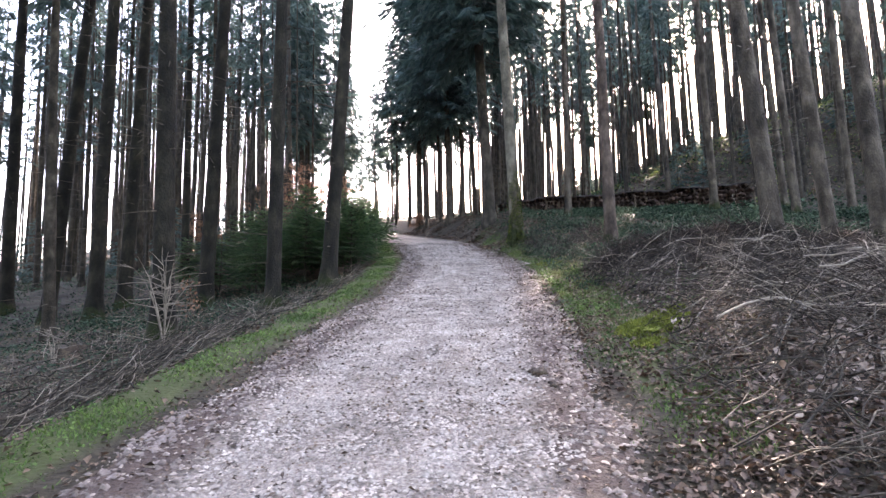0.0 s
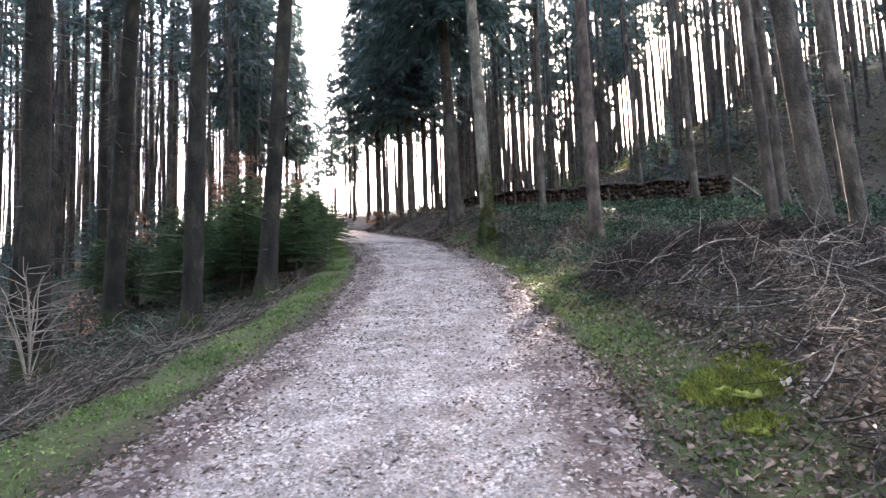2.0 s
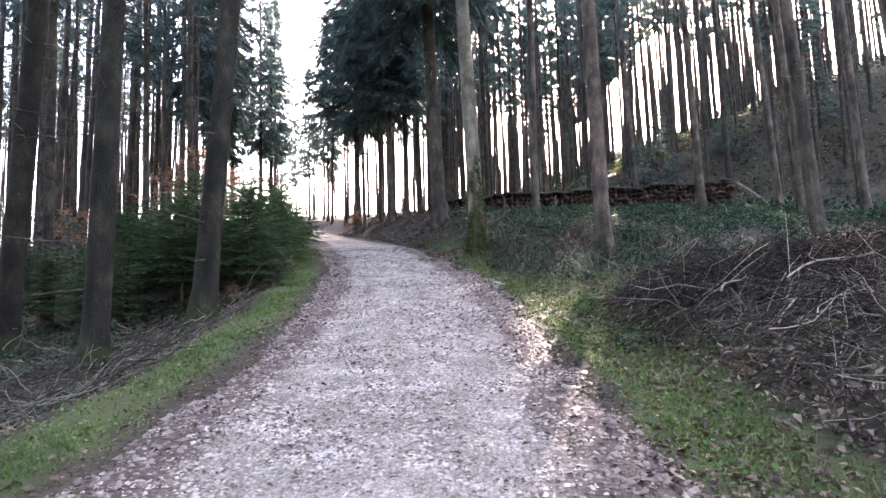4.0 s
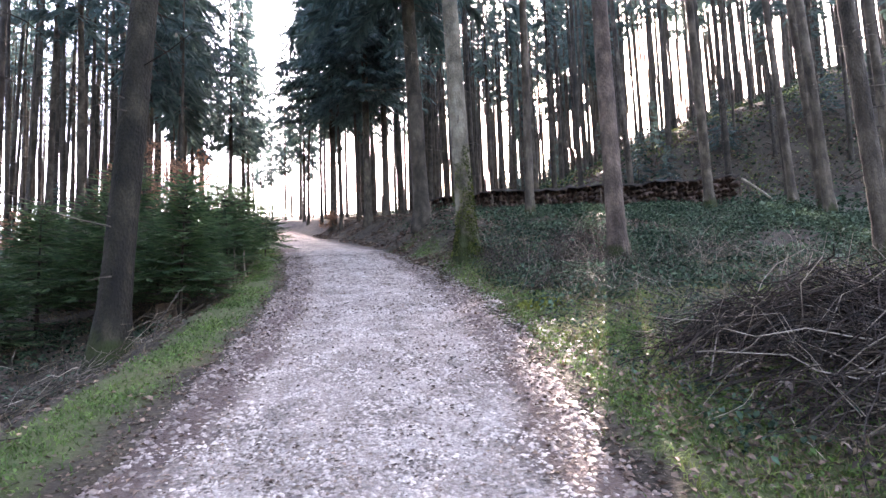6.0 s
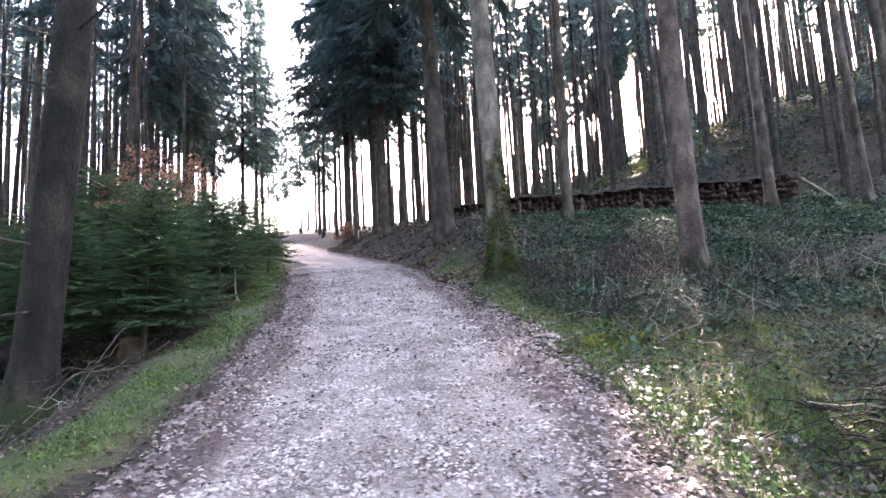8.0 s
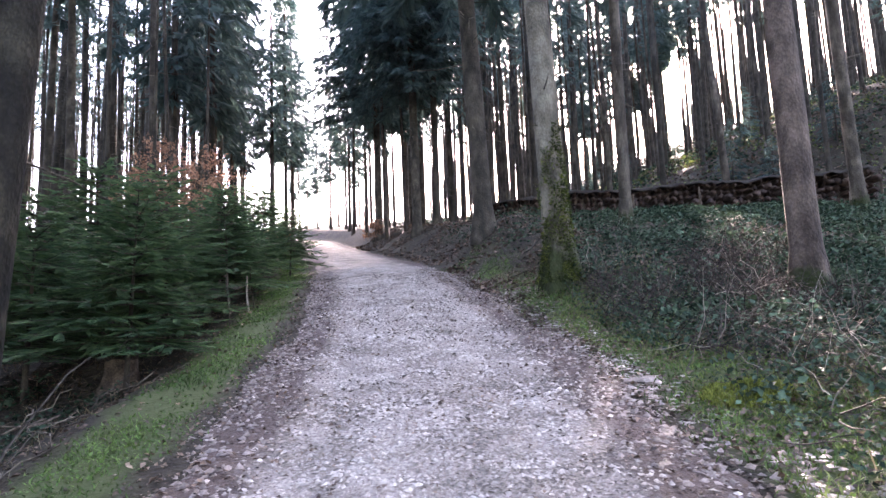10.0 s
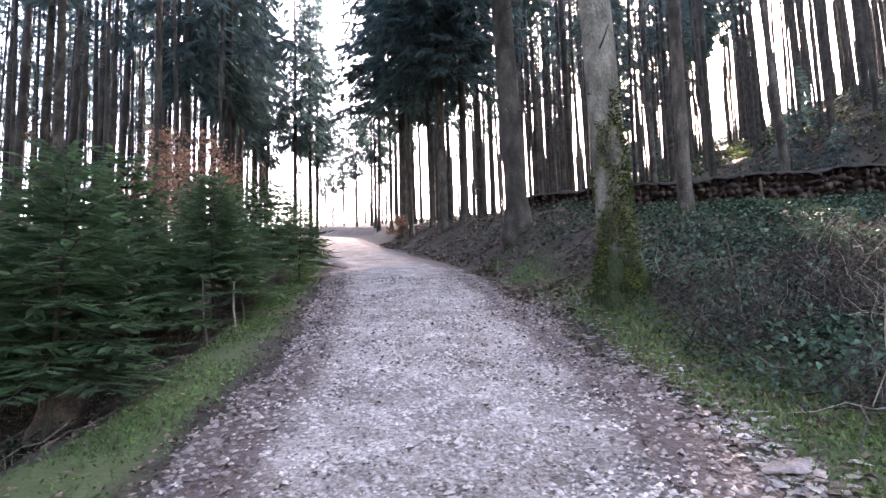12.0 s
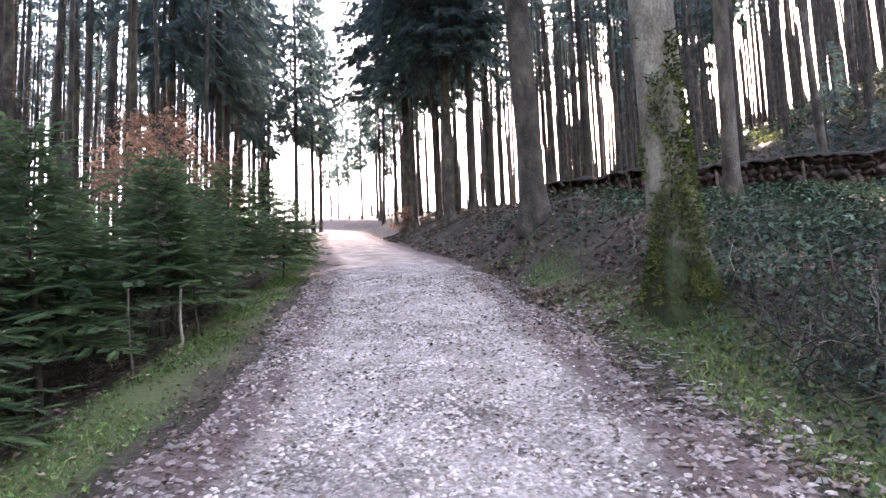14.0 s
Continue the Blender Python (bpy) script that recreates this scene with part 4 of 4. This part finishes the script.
leaves("brambles", "broad dark bramble leaves beside the mossy trunk", "undergrowth", 5200, (2.4, 8), (16, 21.5), 0.075, BRAMBLE, 106, bank_leaves, 0.02, 0.3, 0.9)
leaves("undergrowth", "low green undergrowth between the trunks", "undergrowth", 16000, (-26, -5), (12, 40), 0.10, BRAMBLE, 71, patchy(2.6, 0.25), 0.02, 0.3, 0.6)

# loose gravel
def stones(name, label, count, us, ys, size, mat, seed, dens, on_road=True, flat=1.0):
    rng = np.random.default_rng(seed)
    x, y, d = scatter(count, us, ys, rng, dens)
    n = len(x)
    z = road_top(x, y) if on_road else land(x, y)
    s = size * rng.uniform(0.5, 1.0, n) ** 1.5 * 1.3
    octa = np.array([[1, 0, 0], [0, 1, 0], [-1, 0, 0], [0, -1, 0], [0, 0, 1.0], [0, 0, -1.0]])
    tri = np.array([[0, 1, 4], [1, 2, 4], [2, 3, 4], [3, 0, 4]])
    az = rng.uniform(0, 6.28, n)
    sc = np.stack([rng.uniform(0.6, 1.2, n), rng.uniform(0.45, 0.9, n), flat * rng.uniform(0.3, 0.55, n)], -1) * s[:, None]
    v = octa[None] * sc[:, None] + rng.normal(0, 0.12, (n, 6, 3)) * s[:, None, None] * np.array([1, 1, flat])
    c, sn = np.cos(az)[:, None], np.sin(az)[:, None]
    v = np.stack([v[..., 0] * c - v[..., 1] * sn, v[..., 0] * sn + v[..., 1] * c, v[..., 2]], -1)
    v += np.stack([x, y, z], -1)[:, None]
    f = (np.arange(n)[:, None, None] * 6 + tri[None]).reshape(-1, 3)
    return tagged(new(name, tri_mesh(name, v.reshape(-1, 3), f, mat)), label, "gravel", kind="stuff")


stones("gravel", "loose pale limestone chippings on the road", 40000, (-1.75, 1.75), (1.6, 12), 0.025, STONE, 81, lambda x, y, d: np.clip(1.05 - ramp01(0.7, 1.4, np.abs(d)) + 0.35 * lumps(x, y, 0.8), 0.03, 1))
stones("gravel", "loose pale limestone chippings on the road", 36000, (-1.7, 1.7), (12, 28), 0.027, STONE, 82, lambda x, y, d: np.clip(1.05 - ramp01(0.7, 1.4, np.abs(d)) + 0.35 * lumps(x, y, 0.8), 0.03, 1))
stones("edge_stones", "flat pale stones along the muddy edge", 620, (1.6, 2.7), (13, 23), 0.042, MUD, 84, lambda x, y, d: np.exp(-((d - 1.85 - 0.12 * np.maximum(0, 17 - y)) / 0.22) ** 2), False)
EDGE_BAND = lambda x, y, d: np.exp(-((d - 1.95 - 0.14 * np.maximum(0, 17 - y)) / 0.26) ** 2) * np.clip(0.6 + 0.8 * lumps(x, y, 1.3), 0.05, 1)
stones("edge_stones", "broken pale stone plates along the muddy edge", 1100, (1.5, 2.9), (13.5, 25), 0.07, PLATE, 85, EDGE_BAND, False, 0.35)
stones("mud_clods", "dark wet clods between the broken stones", 3000, (1.5, 2.9), (13, 26), 0.045, ROT, 86, EDGE_BAND, False, 0.7)
stones("mud_clods", "brown clods along the muddy road edge", 13000, (-2.1, 2.1), (1.6, 28), 0.04, MUD, 83, lambda x, y, d: ramp01(1.0, 1.6, np.abs(d)))


# ---- brushwood ----
def brush(name, label, count, us, ys, length, thick, mat, seed, high=0.3, steep=0.25, dens=None, mass=None):
    """A tangle of thin dead branches."""
    rng = np.random.default_rng(seed)
    x, y, d = scatter(count, us, ys, rng, dens)
    pieces = []
    for a, b in zip(x, y):
        L, az, el = length * rng.uniform(0.35, 1.2), rng.uniform(0, 6.28), abs(rng.normal(0, steep))
        w = np.array([math.cos(az) * math.cos(el), math.sin(az) * math.cos(el), math.sin(el)])
        q = np.linspace(-0.5, 0.5, 5)[:, None]
        p = w * (q * L) + rng.normal(0, 0.035 * L, (5, 3))
        p[:, 0] += a
        p[:, 1] += b
        g = land(p[:, 0], p[:, 1])
        tall = high if mass is None else high * float(mass(a, b, 0.0))
        p[:, 2] += g + 0.02 + tall * rng.uniform(0, 1) ** (1.6 if mass is None else 0.8) + 0.5 * L * math.sin(el)
        p[:, 2] = np.maximum(p[:, 2], g + 0.005)
        r = thick * rng.uniform(0.4, 1.3)
        pieces.append(tube(p, r * np.linspace(1.1, 0.45, 5), 3))
    return tagged(new(name, tri_mesh(name, *join(pieces), mat)), label, "brushwood", kind="stuff")


brush("brush_pile", "heap of grey dead brushwood beside the road", 2000, (2.2, 9.5), (2.5, 14.5), 0.9, 0.006, DEADWOOD, 91, 0.32, 0.25, heap)
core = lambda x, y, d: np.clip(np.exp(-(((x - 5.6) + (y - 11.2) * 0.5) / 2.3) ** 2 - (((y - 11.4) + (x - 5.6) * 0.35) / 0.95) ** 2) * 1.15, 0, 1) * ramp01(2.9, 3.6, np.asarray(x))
# near-black twigs stand in for the shade between the heap's branches
brush("brush_pile", "dense heap of brushwood coloured dark for its shaded inside", 9500, (2.2, 8.5), (8.5, 14.5), 0.5, 0.007, SHADEWOOD, 88, 0.65, 0.3, core, core)
brush("brush_pile", "short dark twigs packed in the brushwood", 5500, (2.2, 9.5), (2.5, 14.5), 0.45, 0.006, SHADEWOOD, 89, 0.4, 0.35, heap)
brush("brush_pile", "pale dry canes on the brushwood heap", 1050, (2.4, 9.5), (2.5, 14.0), 0.95, 0.0055, PALEWOOD, 92, 0.26, 0.42, heap)
brush("twigs", "dark fallen twigs beside the verge", 1300, (-10, -2.7), (4.5, 17), 0.9, 0.009, DEADWOOD, 93, 0.2, 0.25, lambda x, y, d: np.exp(-((d + 5.0) / 1.8) ** 2) * np.clip(0.5 + lumps(x, y, 2.0), 0.1, 1))
brush("brush_pile", "low heap of brown sticks beside the verge", 520, (-5.6, -2.9), (4.0, 9.5), 0.9, 0.009, DEADWOOD, 101, 0.4, 0.15, lambda x, y, d: np.exp(-((d + 3.9) / 0.7) ** 2 - ((y - 6.8) / 2.0) ** 2))
brush("twigs", "pale thin twigs beside the verge", 520, (-10, -2.9), (4.5, 17), 0.7, 0.006, PALEWOOD, 98, 0.25, 0.35)
brush("brush_pile", "low tangle of dark twigs beside the road", 1300, (2.4, 7), (1.5, 6.5), 0.7, 0.007, DEADWOOD, 90, 0.22, 0.3)
brush("twigs", "fallen twigs on the far bank", 420, (1.9, 8), (21, 40), 0.8, 0.012, DEADWOOD, 99, 0.12, 0.25)
brush("twigs", "fallen twigs among the undergrowth", 900, (2.3, 10), (12, 24), 0.6, 0.006, DEADWOOD, 94, 0.2, 0.4, patchy(1.5))
bank = lambda x, y, d: np.clip(0.35 + 1.1 * lumps(x, y, 1.7), 0.0, 1) * ramp01(2.3, 3.0, d)
brush("brush_pile", "dark tangle of bramble stems on the bank", 1400, (2.3, 6), (17.4, 21.5), 0.55, 0.006, SHADEWOOD, 103, 0.3, 0.5, bank)
brush("brush_pile", "grey dry stems among the brambles", 700, (2.3, 8), (15.5, 21.5), 0.7, 0.005, DEADWOOD, 104, 0.35, 0.8, bank)
brush("brush_pile", "pale thin bramble canes on the bank", 260, (2.4, 8), (15.5, 21.5), 0.65, 0.004, PALEWOOD, 105, 0.3, 0.9, bank)
brush("twigs", "short twigs lying on the gravel", 46, (-1.7, 1.7), (2, 22), 0.22, 0.005, ROT, 95, 0.0, 0.02)
brush("twigs", "dark twigs under the young spruces", 260, (-6, -2.6), (17, 28), 0.6, 0.007, DEADWOOD, 96, 0.08, 0.15)


def fallen_branch(x, y, az, L, r, lift, seed, mat=PALEWOOD, label="long pale fallen branch on the brushwood"):
    rng = np.random.default_rng(seed)
    q = np.linspace(-0.5, 0.5, 9)
    p = np.stack([x + math.cos(az) * q * L, y + math.sin(az) * q * L, 0 * q], -1) + rng.normal(0, 0.02 * L, (9, 3)) * [1, 1, 0.4]
    p[:, 2] += land(p[:, 0], p[:, 1]) + lift
    pieces = [tube(p, r * np.linspace(1, 0.3, 9), 6)]
    for k in range(2, 8):
        a2 = az + rng.choice([-1, 1]) * rng.uniform(0.5, 1.0)
        l2 = L * rng.uniform(0.1, 0.3)
        e = p[k] + np.array([math.cos(a2) * l2, math.sin(a2) * l2, rng.uniform(0, 0.4) * l2])
        pieces.append(tube([p[k], (p[k] + e) / 2 + rng.normal(0, 0.02, 3), e], [r * 0.45, r * 0.3, r * 0.12], 4))
    return tagged(new("fallen_branch", tri_mesh("fallen_branch", *join(pieces), mat)), label, "branch", "fallen branches")


rb = np.random.default_rng(97)
for i in range(20):
    fallen_branch(rb.uniform(3.9, 7.2), rb.uniform(6.0, 12.8), rb.uniform(-0.6, 0.9), rb.uniform(1.2, 2.6), rb.uniform(0.008, 0.016), rb.uniform(0.15, 0.5), 100 + i)
for i in range(16):
    fallen_branch(rb.uniform(-7.5, -4.0), rb.uniform(7.0, 13.5), rb.uniform(0, 1.6), rb.uniform(0.9, 2.0), rb.uniform(0.012, 0.022), 0.05, 140 + i, DEADWOOD, "dark fallen branch by the verge")


# ---- moss cushions, stones, stumps, stakes ----
def mound(name, label, category, x, y, sx, sy, sz, mat, seed, sides=28, rings=10, lump=0.1):
    rng = np.random.default_rng(seed)
    pts = [[0, 0, 1.0]]
    for i in range(1, rings + 1):
        th = i / rings * 1.75
        for k in range(sides):
            a = 2 * math.pi * k / sides
            pts.append([math.sin(th) * math.cos(a), math.sin(th) * math.sin(a), math.cos(th)])
    v = np.array(pts)
    ph = rng.uniform(0, 6, 6)
    f = 1 + lump * (np.sin(5 * v[:, 0] + ph[0]) * np.sin(4 * v[:, 1] + ph[1]) + 0.6 * np.sin(11 * v[:, 0] + ph[2]) * np.sin(10 * v[:, 1] + ph[3]) + 0.2 * np.sin(5 * v[:, 2] + ph[4]))
    v = v * f[:, None] * [sx, sy, sz] + rng.normal(0, 0.006, v.shape)
    tr = [[0, 1 + k, 1 + (k + 1) % sides] for k in range(sides)]
    for i in range(rings - 1):
        for k in range(sides):
            a, b = 1 + i * sides + k, 1 + i * sides + (k + 1) % sides
            tr += [[a, a + sides, b], [b, a + sides, b + sides]]
    ob = new(name, smooth(tri_mesh(name, v, tr, mat)))
    ob.matrix_basis = Matrix.Translation((x, y, floor_at(x, y))) @ pose(0, 0, 0, 0, 0, seed * 37 % 360)
    return tagged(ob, label, category)


mound("moss_cushion", "bright yellow-green moss cushion on the bank", "moss", 2.62, 7.35, 0.36, 0.24, 0.03, MOSS, 201, lump=0.22)
mound("moss_cushion", "small bright moss cushion", "moss", 2.35, 6.75, 0.17, 0.13, 0.02, MOSS, 202, lump=0.22)
mound("moss_cushion", "bright moss cushion over a stone", "moss", 3.05, 16.4, 0.30, 0.17, 0.04, MOSS, 203, lump=0.22)
mound("moss_cushion", "low moss cushion in the leaves", "moss", 3.0, 7.9, 0.20, 0.15, 0.02, MOSS, 204, lump=0.22)
for mx, my, ms in ((2.62, 7.35, 0.45), (2.35, 6.75, 0.2), (3.05, 16.4, 0.36), (3.0, 7.9, 0.24)):
    rg = np.random.default_rng(int(mx * 100))
    n = int(26000 * ms * ms)
    r, a = np.sqrt(rg.uniform(0, 1, n)) * ms, rg.uniform(0, 6.28, n)
    b = np.stack([mx + r * np.cos(a), my + r * 0.75 * np.sin(a), 0 * r], -1)
    b[:, 2] = land(b[:, 0], b[:, 1]) + 0.24 * ms * np.sqrt(np.clip(1 - (r / ms) ** 2, 0, 1)) * (0.75 + 0.4 * lumps(b[:, 0] * 2, b[:, 1] * 2, 0.3)) - 0.01
    w = unit(np.stack([rg.normal(0, 0.5, n), rg.normal(0, 0.5, n), np.ones(n)], -1))
    sd = unit(np.cross(w, rg.normal(0, 1, (n, 3))))
    tagged(new("moss_tufts", tri_mesh("moss_tufts", *sprays(b, w, sd, rg.uniform(0.03, 0.07, n), np.full(n, 0.014)), MOSS)), "yellow-green moss shoots on the cushion", "moss", kind="stuff")
mound("stone", "flat grey stone at the road edge", "stone", 2.45, 17.0, 0.22, 0.1, 0.03, MUD, 205, 14, 6, 0.12)
mound("earth_clod", "dark clod of earth lying on the gravel", "earth", 1.0, 5.85, 0.12, 0.08, 0.04, ROT, 206, 14, 6, 0.4)
mound("earth_clod", "small dark clod lying on the gravel", "earth", 1.08, 5.5, 0.08, 0.04, 0.025, ROT, 207, 14, 6, 0.4)


def stump(x, y, r, h, seed, label):
    rng = np.random.default_rng(seed)
    top = new("tree_stump")
    tagged(top, label, "stump")
    top.matrix_basis = Matrix.Translation((x, y, floor_at(x, y)))
    sides, zs = 16, np.array([-0.15, 0, 0.08, h * 0.6, h])
    rr = r * np.array([1.6, 1.45, 1.2, 1.02, 1.0])
    ang = np.arange(sides) * 2 * np.pi / sides
    wob = 1 + 0.08 * np.sin(ang * 4 + seed) + rng.normal(0, 0.03, sides)
    v = np.stack([(rr[:, None] * wob) * np.cos(ang), (rr[:, None] * wob) * np.sin(ang), np.repeat(zs[:, None], sides, 1) + np.where(np.arange(5)[:, None] == 4, rng.normal(0, 0.03, sides), 0)], -1).reshape(-1, 3)
    i, j = np.meshgrid(np.arange(4), np.arange(sides), indexing="ij")
    q = np.stack([i * sides + j, i * sides + (j + 1) % sides, (i + 1) * sides + (j + 1) % sides, (i + 1) * sides + j], -1).reshape(-1, 4)
    part_of("bark", smooth(tri_mesh("bark", v, q, ROT)), top)
    cap = np.vstack([v[-sides:] * [0.985, 0.985, 1], [[0, 0, h - 0.02]]])
    part_of("cut_face", tri_mesh("cut_face", cap, [[k, (k + 1) % sides, sides] for k in range(sides)], DEADWOOD), top, "weathered sawn top")
    return top


stump(-3.6, 19.65, 0.2, 0.36, 211, "dark rotten stump beside the ditch")
stump(-6.8, 10.9, 0.22, 0.3, 212, "dark old stump among fallen twigs")


def stake(x, y, h, r, lean, mat, label):
    t = np.linspace(0, 1, 5)
    v, q = tube(np.stack([lean * t * h + 0.01 * np.sin(t * 7), 0.006 * np.sin(t * 9), t * (h + 0.15) - 0.15], -1), r * (1.1 - 0.35 * t), 7)
    ob = new("stake", smooth(tri_mesh("stake", v, q, mat)))
    ob.matrix_basis = Matrix.Translation((x, y, floor_at(x, y)))
    return tagged(ob, label, "stake", "stakes along the verge")


stake(-2.45, 20.5, 0.8, 0.013, -0.08, DEADWOOD, "thin brown wooden stake beside the spruces")
stake(-2.5, 21.5, 0.62, 0.017, -0.04, PALEWOOD, "short pale wooden stake lit by the sun")
stake(-2.55, 22.0, 0.75, 0.012, -0.1, DEADWOOD, "thin brown wooden stake beside the spruces")

# ---- the long firewood stack on the bank ----
PILE_A, PILE_B = Vector((3.1, 33.4)), Vector((17.2, 31.7))
pile = new("firewood_stack")
tagged(pile, "long covered stack of split firewood logs", "woodpile")
span = PILE_B - PILE_A
pile_turn = math.degrees(math.atan2(span.y, span.x))
rp = np.random.default_rng(301)


def log_mesh(seed):
    g = np.random.default_rng(seed)
    sides = 8
    ang = np.arange(sides) * 2 * np.pi / sides
    rad = 1 + g.normal(0, 0.16, sides)
    if seed % 3:
        rad[3:6] *= 0.5
    if seed % 3 == 2:
        rad[0:2] *= 0.65
    ring = np.stack([rad * np.cos(ang), rad * np.sin(ang)], -1)
    v = np.concatenate([np.stack([ring[:, 0], np.full(sides, -0.5), ring[:, 1]], -1), np.stack([ring[:, 0], np.full(sides, 0.5), ring[:, 1]], -1), [[0, -0.505, 0], [0, 0.5, 0]]])
    f = [[k, (k + 1) % sides, 2 * sides] for k in range(sides)] + [[sides + (k + 1) % sides, sides + k, 2 * sides + 1] for k in range(sides)]
    for k in range(sides):
        k2 = (k + 1) % sides
        f += [[k, sides + k, sides + k2], [k, sides + k2, k2]]
    return tri_mesh("log", v, f, SPLIT)


LOGS = [log_mesh(400 + i) for i in range(6)]
along, rows = 58, 5
for c in range(along):
    s = (c + 0.5) / along
    px, py = PILE_A.x + span.x * s, PILE_A.y + span.y * s
    g = floor_at(px, py)
    tall = float(np.interp(s, (0, 0.12, 0.3, 0.6, 1), (0.55, 0.85, 1.0, 1.08, 1.2)))
    for k in range(rows):
        ob = new("log", LOGS[rp.integers(0, 6)])
        r = 0.13 * rp.uniform(0.65, 1.2)
        ob.parent = pile
        ob.matrix_basis = Matrix.Translation((px + rp.normal(0, 0.02), py + rp.normal(0, 0.09), g + 0.06 + (k + 0.45) / rows * tall)) @ pose(0, 0, 0, 0, rp.uniform(0, 360), pile_turn + rp.normal(0, 2)) @ Matrix.Diagonal((r, rp.uniform(0.95, 1.05), r * tall / 1.05, 1))
core_v = []
for s in (0.0, 0.25, 0.5, 0.75, 1.0):
    px, py = PILE_A.x + span.x * s, PILE_A.y + span.y * s
    g = floor_at(px, py)
    top = float(np.interp(s, (0, 0.12, 0.3, 0.6, 1), (0.55, 0.85, 1.0, 1.08, 1.2)))
    core_v += [[px, py - 0.2, g - 0.05], [px, py - 0.2, g + top - 0.06], [px, py + 0.3, g + top - 0.06], [px, py + 0.3, g - 0.05]]
core_f = [[i * 4 + j, i * 4 + (j + 1) % 4, i * 4 + 4 + (j + 1) % 4, i * 4 + 4 + j] for i in range(4) for j in range(4)] + [[3, 2, 1, 0], [16, 17, 18, 19]]
part_of("inner_wood", tri_mesh("inner_wood", core_v, core_f, ROT), pile, "dark wood deeper in the stack")
# felt cover, sagging between the logs, with a ragged front edge
n = 70
pieces_v, pieces_f = [], []
for i in range(n):
    s = i / (n - 1)
    px, py = PILE_A.x + span.x * s, PILE_A.y + span.y * s
    tall = float(np.interp(s, (0, 0.12, 0.3, 0.6, 1), (0.55, 0.85, 1.0, 1.08, 1.2)))
    g = floor_at(px, py) + 0.1 + tall
    w = 0.02 * math.sin(i * 0.5) + rp.normal(0, 0.012)
    hang = 0.03 + 0.05 * abs(rp.normal(0, 1))
    for dy, dz in ((-0.66, -hang), (-0.64, 0.0), (0.0, 0.05), (0.62, 0.02), (0.64, -0.1)):
        pieces_v.append([px, py + dy, g + dz + w])
cov = np.array(pieces_v)
i, j = np.meshgrid(np.arange(n - 1), np.arange(4), indexing="ij")
quads = np.stack([i * 5 + j, (i + 1) * 5 + j, (i + 1) * 5 + j + 1, i * 5 + j + 1], -1).reshape(-1, 4)
low = cov - [0, 0, 0.02]
part_of("cover", tri_mesh("cover", np.vstack([cov, low]), np.vstack([quads, quads[:, ::-1] + len(cov)]), COVER), pile, "sagging dark roofing felt cover")
for s in (0.0, 0.2, 0.38, 0.55, 0.78, 1.0):
    px, py = PILE_A.x + span.x * s, PILE_A.y + span.y * s - 0.58
    g = floor_at(px, py)
    v, q = tube([[px, py, g - 0.1], [px + 0.02, py, g + 0.6], [px, py, g + 1.15 * float(np.interp(s, (0, 1), (0.7, 1.1)))]], [0.05, 0.048, 0.045], 7)
    part_of("post", smooth(tri_mesh("post", v, q, ROT)), pile, "dark upright post")
g = floor_at(18.7, 30.7)
v, q = tube([[17.25, 31.0, floor_at(17.2, 31.0) + 1.25], [18.0, 30.85, g + 0.65], [18.75, 30.7, g - 0.05]], [0.05, 0.05, 0.045], 7)
part_of("prop", smooth(tri_mesh("prop", v, q, PALEWOOD)), pile, "pale leaning prop pole")
